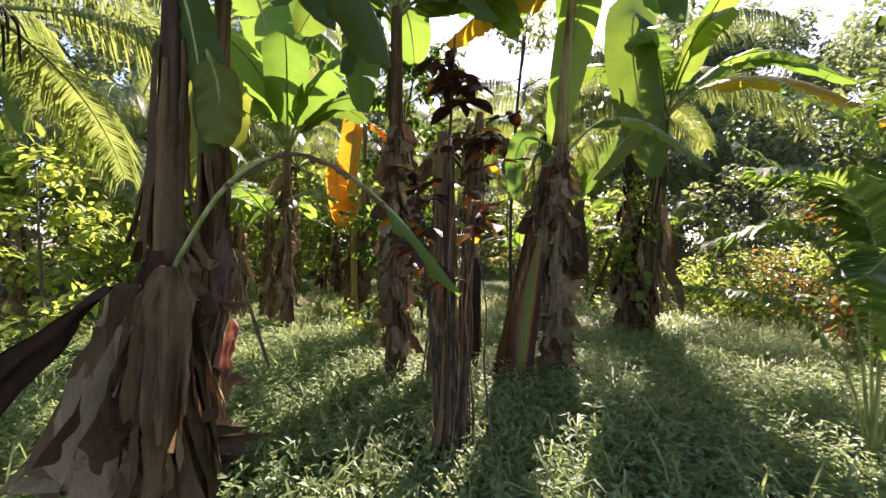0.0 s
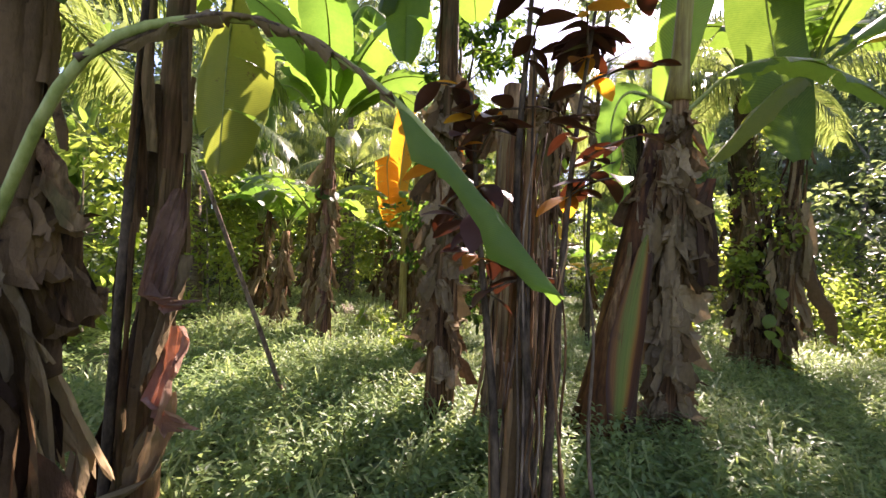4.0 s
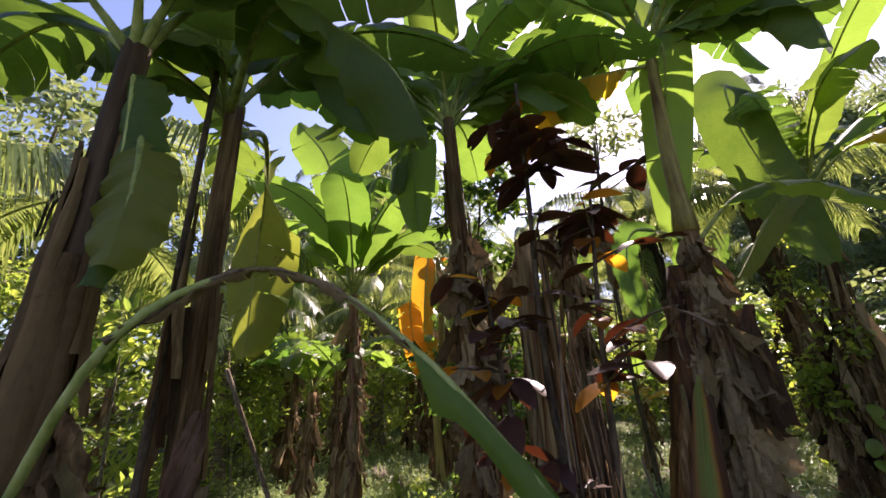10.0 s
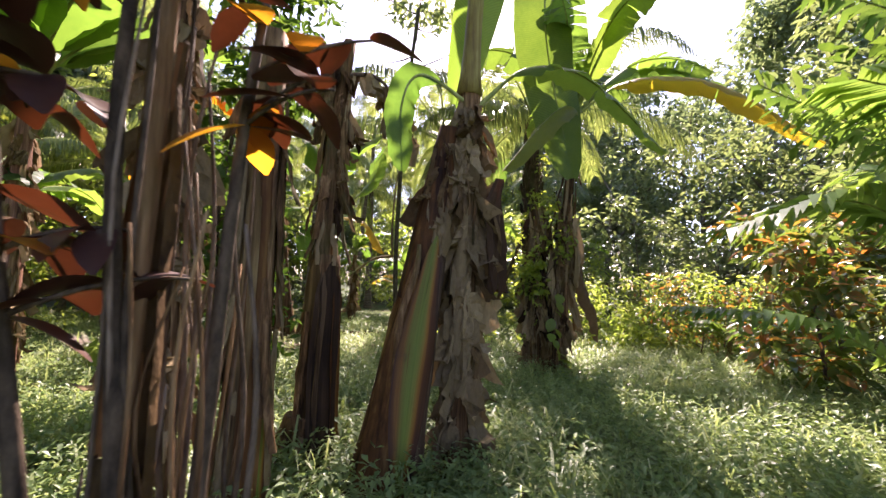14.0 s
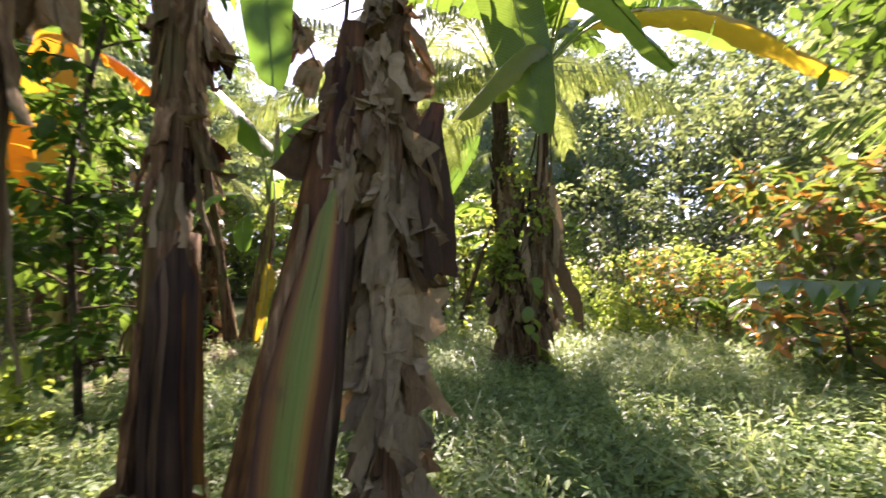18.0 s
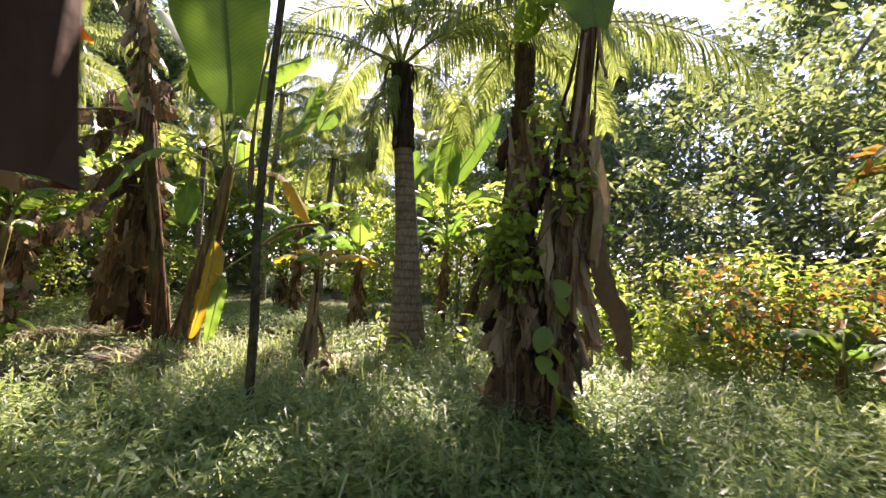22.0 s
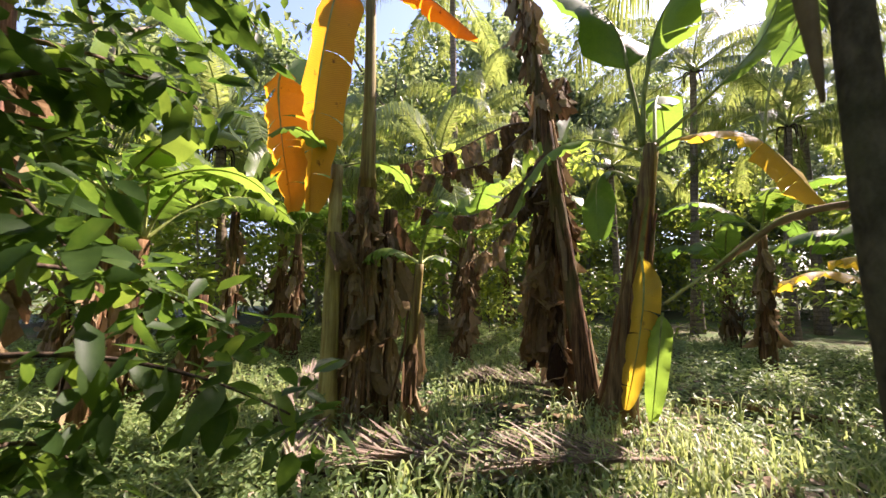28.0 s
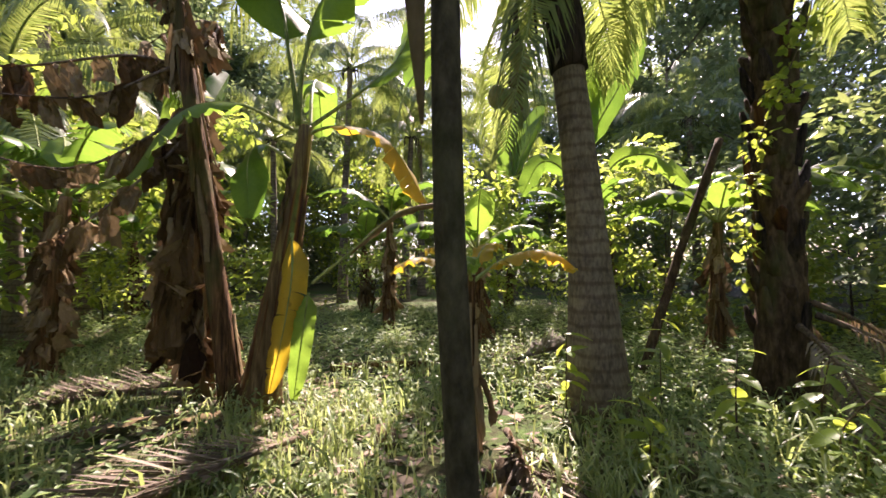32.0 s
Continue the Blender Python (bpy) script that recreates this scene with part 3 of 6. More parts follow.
def frond(parent, line, leaflet=0.45, count=60, material=None, rib=None, hang=0.6, name="frond", label="", up=(0, 0, 1), start=0.16, wide=1.0, spread=0.85, stalk=1.0):
    """A palm frond: a rachis and two rows of narrow leaflets."""
    line = np.asarray(line, float)
    n = len(line)
    tan = unit(np.gradient(line, axis=0))
    up = np.asarray(up, float)
    V, Fc = [], []
    for k in range(count):
        s = start + (0.995 - start) * k / (count - 1)
        x = s * (n - 1)
        i = min(int(x), n - 2)
        p = line[i] + (line[i + 1] - line[i]) * (x - i)
        t = tan[i]
        sd = unit(np.cross(t, up))
        nm = unit(np.cross(sd, t))
        ln = leaflet * (0.55 + 0.45 * math.sin(min(1.0, (s - start) / 0.45) * 1.57)) * (1 - 0.55 * max(0, s - 0.6) / 0.4)
        for sg in (-1, 1):
            l2 = ln * R(0.85, 1.1)
            d = unit(sd * sg * spread + t * R(0.45, 0.65) + nm * R(0.05, 0.3))
            h = min(1.25, hang * R(0.7, 1.3))
            w = wide * (0.009 + 0.006 * leaflet)
            a = p + d * l2 * 0.5 + np.array([0, 0, -0.12 * h * l2])
            b = p + d * l2 * (1 - 0.22 * h) + np.array([0, 0, -0.75 * h * l2])
            wv = unit(np.cross(d, nm)) * w
            q = len(V)
            V += [p - wv * 0.4, p + wv * 0.4, a - wv, a + wv, b]
            Fc += [(q, q + 1, q + 3), (q, q + 3, q + 2), (q + 2, q + 3, q + 4)]
    tv, tf = tube(line, np.interp(np.arange(n), [0, n * 0.2, n - 1], [0.035 * stalk, 0.02 * stalk, 0.004]), 6)
    ob = part(name, mesh_of(name, tv, tf, rib or MIDRIB), parent, label)
    tagged(part("leaf_blade", fast_mesh("leaf_blade", V, Fc, material or PALM), ob), kind="stuff")
    return ob


def arch(start, az, length, rise, fall=70, n=22):
    a = radians(az)
    o = np.array([math.sin(a), math.cos(a), 0.0])
    u = np.array([0, 0, 1.0])
    s = np.array(start, float)
    pts = [s]
    for i in range(n - 1):
        e = radians(rise - (rise + fall) * (i / (n - 1)) ** 1.25)
        pts.append(pts[-1] + (o * math.cos(e) + u * math.sin(e)) * length / (n - 1))
    return np.array(pts)


def leaf_cloud(centres, radii, count, size, seed, flat=0.35, shape=2.2):
    """Pointed leaves of four triangles scattered through blobs; returns vertices and triangles."""
    g = np.random.default_rng(seed)
    centres, radii = np.asarray(centres, float), np.asarray(radii, float)
    wt = radii ** 2
    idx = g.choice(len(centres), count, p=wt / wt.sum())
    d = unit(g.normal(size=(count, 3)))
    rad = radii[idx][:, None] * g.uniform(0.25, 1.0, (count, 1)) ** 0.5
    p = centres[idx] + d * rad * np.array([1, 1, 0.85])
    ax = unit(g.normal(size=(count, 3)) * np.array([1, 1, 0.6]) + d * 0.5 + np.array([0, 0, -0.35]))
    nn = unit(g.normal(size=(count, 3)) * flat + np.array([0, 0, 1.0]))
    sd = unit(np.cross(ax, nn))
    nn = np.cross(sd, ax)
    ln = size * g.uniform(0.6, 1.25, (count, 1))
    w = ln / shape * 0.5
    c = nn * -0.12 * ln
    V = np.stack([p, p + ax * ln * 0.28 + sd * w * 0.85 + nn * w * 0.3, p + ax * ln * 0.66 + sd * w * 0.8 + nn * w * 0.25 + c * 0.5, p + ax * ln + c, p + ax * ln * 0.66 - sd * w * 0.8 + nn * w * 0.25 + c * 0.5,
                  p + ax * ln * 0.28 - sd * w * 0.85 + nn * w * 0.3, p + ax * ln * 0.28, p + ax * ln * 0.66 + c * 0.5], 1).reshape(-1, 3)
    b = (np.arange(count) * 8)[:, None]
    Fc = np.concatenate([b + np.array([q]) for q in ((0, 6, 1), (1, 6, 7), (1, 7, 2), (2, 7, 3), (0, 5, 6), (5, 4, 7), (5, 7, 6), (4, 3, 7))], 0)
    return V, Fc


def limbs(trunk_top, count, reach, seed, low=0.5, height=1.0):
    g = random.Random(seed)
    out = []
    for i in range(count):
        a = i * 2.4 + g.uniform(-0.4, 0.4)
        s = low + (1 - low) * (i + 0.5) / count
        b = np.array(trunk_top) * s
        e = g.uniform(0.25, 0.9)
        tip = b + np.array([math.cos(a), math.sin(a), e]) * reach * g.uniform(0.6, 1.0)
        mid = b + (tip - b) * 0.5 + np.array([0, 0, -0.08 * reach])
        out.append(bez((b, mid, tip), 8))
    return out


def leafy_tree(place, height, spread, leaves, size, material, label, seed, name="tree", category="tree", trunk=0.08, low=0.35, blobs=16, bark=None, group="", limb_count=7, lean=(0, 0)):
    ob = thing(name, place, label, category, group)
    g = random.Random(seed)
    top = (lean[0] + g.uniform(-0.1, 0.1) * height, lean[1] + g.uniform(-0.1, 0.1) * height, height * 0.8)
    line = stem_line((0, 0, -0.1), top, g.uniform(-0.06, 0.06), 12)
    v, f = tube(line, np.linspace(trunk, trunk * 0.3, 12), 9)
    part("trunk", mesh_of("trunk", v, f, bark or BARK), ob)
    cs, rs = [], []
    for lm in limbs(top, limb_count, spread, seed + 1, low):
        v, f = tube(lm, np.linspace(trunk * 0.42, trunk * 0.1, 8), 6)
        part("limb", mesh_of("limb", v, f, bark or BARK), ob)
        for q in (0.55, 0.8, 1.0):
            cs.append(lm[int(q * 7)] + np.array([g.uniform(-1, 1), g.uniform(-1, 1), g.uniform(-0.5, 0.9)]) * spread * 0.22)
            rs.append(spread * g.uniform(0.18, 0.36))
    for _ in range(max(0, blobs - len(cs))):
        a, q = g.uniform(0, 6.28), g.uniform(0.2, 1) ** 0.5
        cs.append(np.array([math.cos(a) * q * spread, math.sin(a) * q * spread, height * g.uniform(low, 1.0)]))
        rs.append(spread * g.uniform(0.18, 0.34))
    V, Fc = leaf_cloud(cs, rs, leaves, size, seed)
    V[:, 2] = np.maximum(V[:, 2], 0.05)
    part("crown", fast_mesh("crown", V, Fc, material), ob)
    return ob


def rag_leaf(parent, pts, rags, material=None, label=""):
    """A dead leaf strung out on its midrib, its blade hanging in rags."""
    line = through_points(pts, 24)
    v, f = tube(line, np.linspace(0.02, 0.006, 24), 6)
    rib = part("dead_leaf", mesh_of("dead_leaf", v, f, MIDRIB_DRY), parent, label)
    d = line[-1] - line[0]
    az = math.degrees(math.atan2(d[0], d[1])) + 90
    for k in range(rags):
        p = line[int(2 + 21 * (k + R(0.1, 0.9)) / rags)]
        dead_leaf(rib, p, az + R(-40, 40), R(0.2, 0.5), R(0.14, 0.26), 0.0, R(-0.05, 0.08), material or rng.choice((DEAD, DEAD_BROWN)), name="rag")
    return rib


# ---- ground ----
def ground_height(x, y):
    return 0.05 * noise.noise((x * 0.35, y * 0.35, 0)) + 0.02 * noise.noise((x * 1.3, y * 1.3, 4))


def build_ground():
    xs = np.concatenate([[-500, -120, -50, -28], np.arange(-18, 22.1, 0.4), [30, 50, 120, 500]])
    ys = np.concatenate([[-500, -120, -40, -18], np.arange(-8, 30.1, 0.4), [38, 60, 120, 500]])
    V = [(x, y, ground_height(x, y)) for y in ys for x in xs]
    n = len(xs)
    Fc = [(j * n + i, j * n + i + 1, (j + 1) * n + i + 1, (j + 1) * n + i) for j in range(len(ys) - 1) for i in range(n - 1)]
    ob = new("ground", mesh_of("ground", V, Fc, SOIL))
    tagged(ob, "dark weedy soil under the banana grove", "ground", kind="structure")


build_ground()


def weeds(name, label, count, area, height, leaf, pairs, material, seed, keep=None, category="weeds"):
    """Leafy sprigs over an area (x0, x1, y0, y1)."""
    g = np.random.default_rng(seed)
    x, y = g.uniform(area[0], area[1], count), g.uniform(area[2], area[3], count)
    if keep is not None:
        ok = keep(x, y, g.uniform(0, 1, count))
        x, y = x[ok], y[ok]
    n = len(x)
    z = np.array([ground_height(a, b) for a, b in zip(x, y)])
    h = height * g.uniform(0.45, 1.2, n)
    lx, ly = g.normal(0, 0.28, n) * h, g.normal(0, 0.28, n) * h
    V, k = [], 0
    for lvl in range(pairs):
        s = (lvl + 0.7) / pairs
        px, py, pz = x + lx * s * s, y + ly * s * s, z + h * s * 0.97
        a0 = g.uniform(0, 6.28, n) + lvl * 1.57
        for sg in (0, math.pi):
            a = a0 + sg + g.normal(0, 0.35, n)
            ln = leaf * (1.1 - 0.55 * s) * g.uniform(0.7, 1.3, n)
            e = g.uniform(-0.35, 0.95, n)
            ca, sa = np.cos(a), np.sin(a)
            w = ln * g.uniform(0.13, 0.25, n)
            dx, dy, dz = ca * np.cos(e), sa * np.cos(e), np.sin(e)
            p = np.stack([px, py, pz], 1)
            d = np.stack([dx, dy, dz], 1) * ln[:, None]
            sd = np.stack([-sa, ca, g.normal(0, 0.25, n)], 1) * w[:, None]
            dr = np.stack([0 * ln, 0 * ln, -ln * 0.25], 1)
            V.append(np.stack([p, p + d * 0.5 + sd, p + d + dr, p + d * 0.5 - sd], 1).reshape(-1, 3))
    V = np.vstack(V)
    q = (np.arange(len(V) // 4) * 4)[:, None]
    Fc = np.concatenate([q + np.array([0, 1, 2]), q + np.array([0, 2, 3])], 0)
    ob = new(name, fast_mesh(name, V, Fc, material))
    return tagged(ob, label, category, kind="stuff")


def grass(name, label, count, area, height, material, seed, keep=None, width=0.006, lean=0.5):
    """Bent grass blades over an area."""
    g = np.random.default_rng(seed)
    x, y = g.uniform(area[0], area[1], count), g.uniform(area[2], area[3], count)
    tuft = np.round(g.uniform(0, 1, count) * count / 7).astype(int)
    x, y = x[tuft % count] + g.normal(0, 0.03, count), y[tuft % count] + g.normal(0, 0.03, count)
    if keep is not None:
        ok = keep(x, y, g.uniform(0, 1, count))
        x, y = x[ok], y[ok]
    n = len(x)
    z = np.array([ground_height(a, b) for a, b in zip(x, y)]) - 0.01
    h = height * g.uniform(0.4, 1.25, n)
    a = g.uniform(0, 6.28, n)
    b = lean * g.uniform(0.2, 1.3, n)
    dx, dy = np.cos(a), np.sin(a)
    p0 = np.stack([x, y, z], 1)
    w = np.stack([-dy, dx, 0 * dx], 1) * (width * g.uniform(0.6, 1.5, n))[:, None]
    p1 = p0 + np.stack([dx * h * b * 0.35, dy * h * b * 0.35, h * 0.6], 1)
    p2 = p0 + np.stack([dx * h * b * 0.9, dy * h * b * 0.9, h * (0.98 - 0.25 * b)], 1)
    p3 = p0 + np.stack([dx * h * b * 1.5, dy * h * b * 1.5, h * (0.95 - 0.6 * b)], 1)
    V = np.stack([p0 - w, p0 + w, p1 - w, p1 + w, p2 - w * 0.7, p2 + w * 0.7, p3], 1).reshape(-1, 3)
    q = (np.arange(n) * 7)[:, None]
    Fc = np.concatenate([q + np.array(t) for t in ((0, 1, 3), (0, 3, 2), (2, 3, 5), (2, 5, 4), (4, 5, 6))], 0)
    ob = new(name, fast_mesh(name, V, Fc, material))
    return tagged(ob, label, "grass", kind="stuff")


def path_side(x, y):
    """0 in the leaf-strewn clearing, 1 in the weedy parts."""
    d = np.hypot((x + 0.3) / 3.6, (y - 9.6) / 2.7)
    return np.clip((d - 0.75) / 0.5, 0.0, 1.0)


def keep_weeds(x, y, r):
    n = np.array([noise.noise((a * 0.7, b * 0.7, 2)) for a, b in zip(x, y)])
    return r < (0.42 + 0.58 * path_side(x, y)) * (0.75 + 0.6 * n)


def keep_clearing(x, y, r):
    n = np.array([noise.noise((a * 0.8, b * 0.8, 5)) for a, b in zip(x, y)])
    return r < (1.0 - 0.6 * path_side(x, y)) * (0.45 + 1.1 * n)


weeds("weeds", "low leafy green weeds covering the ground", 44000, (-3.5, 7.5, 0.6, 8.5), 0.33, 0.1, 4, WEED, 1, keep_weeds)
weeds("weeds", "low leafy green weeds farther back", 22000, (-11, 12, 6.0, 19), 0.28, 0.11, 3, WEED, 2, keep_weeds)
weeds("weeds", "low green weeds round the grove", 9000, (-13, 13, -6, 8), 0.26, 0.12, 3, WEED, 3, lambda x, y, r: (np.abs(x) > 3.2) | (y < 0.6))
grass("grass", "bent light green grass blades among the weeds", 12000, (-4, 6.5, 1.0, 9.0), 0.34, GRASS, 4, keep_weeds)
weeds("weeds", "taller leafy weeds standing above the rest", 2600, (-4, 8, 2.0, 9.5), 0.4, 0.12, 5, WEED, 11, keep_weeds)
grass("grass", "tall bent grass blades in tufts", 5200, (-4, 8, 1.4, 10.0), 0.42, GRASS, 12, keep_weeds, 0.008, 0.75)
grass("grass", "light green grass in the leaf-strewn clearing", 36000, (-6, 5, 6.5, 14), 0.25, GRASS, 5, keep_clearing)


# ---- near stems where the walk begins ----
banana_near = banana((-1.46, 2.05, 0), (0.0, 0.05, 3.15), "tall banana stem wrapped in hanging grey-brown dead leaves", 0.075, 0.05, leaves=0, skirt=0, sheaths=30, stem=SHEATH_DARK, group="banana clump by the path", dead=DEAD_BROWN)
for i in range(16):
    z = 1.75 - 0.05 * i
    dead_leaf(banana_near, (0.02, 0.04, z), R(0, 360), min(z * 0.98, R(0.35, 0.7)), R(0.1, 0.2), 0.07, R(0.02, 0.12), rng.choice((DEAD_BROWN, DEAD_DARK, STEM)))
for i in range(26):
    z = R(1.1, 1.6)
    dead_leaf(banana_near, (0.06, -0.1, z), 80 + 137 * i + R(-12, 12), min(z * 0.96, R(0.6, 1.35)), R(0.16, 0.32), 0.05, R(0.0, 0.16) if math.sin(radians(80 + 137 * i)) < 0.3 else R(0.0, 0.05), (DEAD_BROWN, DEAD_DARK, DEAD)[i % 3], calm=0.85, pleat=0.16)
for i in range(15):
    x = -0.26 + 0.5 * i / 14
    z = 1.3 - 0.35 * abs(x) + R(-0.1, 0.15)
    dead_leaf(banana_near, (x * 0.55, -0.1 + R(-0.06, 0.06), z), 195 - 110 * x + R(-25, 25), z * R(0.8, 0.97), R(0.18, 0.34), 0.06, 0.05 + 0.3 * abs(x), (DEAD, DEAD_BROWN, DEAD_BROWN)[i % 3], calm=0.9, pleat=0.3)
dead_leaf(banana_near, (-0.02, -0.16, 1.4), 235, 0.7, 0.2, 0.1, 0.42, DEAD_DARK, calm=0.4, pleat=0.3, label="dark dead leaf blown out sideways")
dead_leaf(banana_near, (0.22, -0.26, 1.5), 155, 0.85, 0.26, 0.04, 0.12, DEAD_BROWN, calm=0.3, pleat=0.22, label="long pale dead leaf hanging in folds")
for az, ln, wd, rs, mt in ((330, 2.1, 0.55, 66, BANANA_SHADED), (140, 1.5, 0.45, 62, BANANA_SHADED), (215, 1.7, 0.5, 52, BANANA_SHADED), (275, 1.8, 0.5, 48, BANANA_SHADED), (100, 1.6, 0.5, 64, BANANA_SHADED), (65, 1.8, 0.55, 68, BANANA_SHADED)):
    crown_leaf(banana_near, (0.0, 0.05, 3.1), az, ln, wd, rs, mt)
blade("leaf", through_points([(0.03, -0.04, 1.4), (0.37, -0.09, 1.9), (0.60, 0.09, 2.11), (0.89, 0.10, 2.03), (1.17, 0.03, 1.82), (1.37, 0.02, 1.6), (1.56, -0.01, 1.37)], 30), 0.115,
      (0.4, -0.5, 1), BANANA, MIDRIB, banana_near, 0.64, 0, 0.8, label="broken green leaf bent over in an arc")
blade("leaf", through_points([(0.37, -0.10, 1.9), (0.60, 0.07, 2.11), (0.89, 0.08, 2.03), (1.15, 0.02, 1.83)], 30), 0.085, (0.2, -1, 0.6), DEAD, MIDRIB_DRY, banana_near, 0.05, 9, 0.9, ragged=0.5, label="withered grey fold along the bent leaf")
blade("leaf", through_points([(0.0, 0.05, 3.05), (0.1, 0.0, 2.85), (0.2, -0.05, 2.5), (0.26, -0.1, 2.06)], 30), 0.24, (-0.2, -1, 0.5), BANANA_SHADED, MIDRIB, banana_near, 0.1, 0, 0.5, label="glossy dark green leaf hanging limp")
blade("leaf", through_points([(0.2, 0.0, 2.65), (0.32, -0.08, 2.4), (0.35, -0.12, 2.1)], 30), 0.24, (0.5, -1, 0.2), BANANA_LIME, MIDRIB, banana_near, 0.1, 0, 0.4, label="folded leaf with browned edges")

thin_stem = thing("thin_stem", (-1.66, 2.62, 0), "thin dry brown stem standing beside the banana clump", "stem")
_line = through_points([(0, 0, -0.05), (0.02, 0.0, 1.4), (0.05, 0.0, 2.8), (0.02, 0.05, 4.0)], 20)
v, f = tube(_line, np.linspace(0.022, 0.014, 20), 8)
part("stalk", mesh_of("stalk", v, f, TWIG), thin_stem)
dry_sheaths(thin_stem, _line, 0.02, 0.014, 5, STEM)

banana_second = banana((-1.62, 2.77, 0), (0.04, 0.0, 3.4), "tall bare banana stem with a red-brown dead leaf", 0.062, 0.05, leaves=0, skirt=0, sheaths=16, stem=STEM, group="banana clump by the path", dead=DEAD_BROWN)
for z, ln, wd, mt, lb in ((1.72, 0.75, 0.15, DEAD_RED, "red-brown dead leaf hanging down"), (1.42, 0.7, 0.2, DEAD, ""), (1.1, 0.65, 0.18, DEAD_RED, ""), (0.8, 0.72, 0.22, DEAD, "")):
    dead_leaf(banana_second, (0.14 + R(-0.02, 0.02), -0.03, z), 160 + R(-25, 25), ln, wd, 0.0, R(0.02, 0.1), mt, label=lb, calm=1.0, pleat=0.12)
dead_leaf(banana_second, (0.0, 0.0, 1.2), 200, 1.1, 0.16, 0.06, 0.01, DEAD_DARK, calm=0.4)
dead_leaf(banana_second, (0.0, 0.0, 0.9), 140, 0.85, 0.14, 0.06, 0.02, DEAD_BROWN, calm=0.5)
for az, ln, wd, rs, mt in ((10, 2.3, 0.55, 68, BANANA), (160, 1.6, 0.45, 62, BANANA_SHADED), (250, 2.1, 0.55, 50, BANANA_SHADED), (320, 2.2, 0.5, 40, BANANA_SHADED), (60, 2.4, 0.6, 66, BANANA_SHADED)):
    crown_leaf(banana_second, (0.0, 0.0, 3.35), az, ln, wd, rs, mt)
blade("leaf", through_points([(0.1, -0.1, 3.3), (0.57, -0.42, 3.55), (0.85, -0.25, 3.5), (1.1, -0.15, 3.26), (1.25, -0.1, 2.85)], 30), 0.6, (0, -0.4, 1), BANANA_SHADED, MIDRIB, banana_second, 0.12, 2, 0.5, label="broad dark leaf with a yellow tear")
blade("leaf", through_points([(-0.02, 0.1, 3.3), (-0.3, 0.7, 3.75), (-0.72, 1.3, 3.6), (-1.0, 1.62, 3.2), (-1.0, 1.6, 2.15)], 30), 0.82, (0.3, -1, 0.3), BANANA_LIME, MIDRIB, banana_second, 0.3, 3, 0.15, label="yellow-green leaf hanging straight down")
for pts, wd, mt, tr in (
        ([(0.01, 0.01, 3.38), (0.11, 0.11, 4.11), (0.38, 0.31, 4.34), (0.69, 0.48, 3.41)], 0.6, BANANA_SHADED, 2),
        ([(0.0, 0.0, 3.38), (0.02, 0.02, 4.03), (0.14, 0.13, 4.7), (0.48, 0.37, 5.3)], 0.6, BANANA_SHADED, 0),
        ([(-0.01, -0.01, 3.37), (-0.16, -0.18, 3.84), (-0.3, -0.38, 3.8), (-0.38, -0.52, 3.37)], 0.6, BANANA_SHADED, 0),
        ([(-0.01, -0.01, 3.41), (-0.07, -0.08, 3.93), (-0.18, -0.2, 4.4), (-0.32, -0.4, 4.61)], 0.55, BANANA_SHADED, 3),
        ([(0.01, 0.01, 3.34), (-0.16, -0.19, 3.5), (-0.3, -0.3, 3.45), (-0.42, -0.4, 3.2)], 0.4, BANANA_SHADED, 0)):
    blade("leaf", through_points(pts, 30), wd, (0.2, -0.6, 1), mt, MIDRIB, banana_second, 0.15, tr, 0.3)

# ---- the grove in the middle ----
skirted = banana((1.34, 4.72, 0), (0.06, 0.02, 3.0), "banana stem cloaked in layered grey-brown dead leaves", 0.11, 0.08, leaves=0, skirt=92, skirt_from=0.95, skirt_to=0.12, skirt_out=0.10, sheaths=10, group="banana clump mid grove", dead_len=(0.24, 0.56), dead_wid=(0.10, 0.24))
_line = through_points([(0.05, 0.02, 2.9), (0.1, 0.0, 3.9), (0.18, -0.06, 4.95)], 14)
pseudostem(skirted, _line, 0.075, 0.045, STEM_GREEN, "upper_stem", "green upper stem")
dead_leaf(skirted, (0.29, -0.06, 2.22), 125, 0.9, 0.4, 0.0, 0.0, DEAD_DARK, label="dark dead leaf hanging free", calm=0.0, pleat=0.12)
dead_leaf(skirted, (0.26, -0.02, 2.2), 112, 0.8, 0.3, 0.0, 0.02, DEAD_BROWN, calm=0.4)
for pts, wd, face, mt, tr, lb in (
        ([(0.16, -0.05, 4.6), (0.22, -0.12, 4.95), (0.26, -0.14, 4.75), (0.22, 0.1, 4.2), (0.05, 0.35, 2.98)], 0.5, (-0.3, -1, 0.1), BANANA, 0, "light green leaf hanging tip down"),
        ([(0.1, 0.0, 2.8), (0.5, -0.1, 3.15), (1.0, -0.2, 3.1), (1.75, -0.22, 2.56)], 0.34, (0, -0.3, 1), BANANA_SHADED, 2, ""),
        ([(0.1, 0.0, 2.8), (-0.35, -0.1, 2.95), (-0.5, -0.1, 2.7), (-0.48, -0.1, 2.2)], 0.24, (0.2, -1, 0), BANANA, 0, ""),
        ([(0.12, 0.05, 3.1), (0.2, 0.4, 3.1), (0.24, 0.65, 2.5), (0.34, 0.79, 1.69)], 0.32, (0.5, -1, 0.2), BANANA, 0, "light green leaf hanging behind the stem")):
    blade("leaf", through_points(pts, 30), wd, face, mt, MIDRIB, skirted, 0.2, tr, 0.25, label=lb)
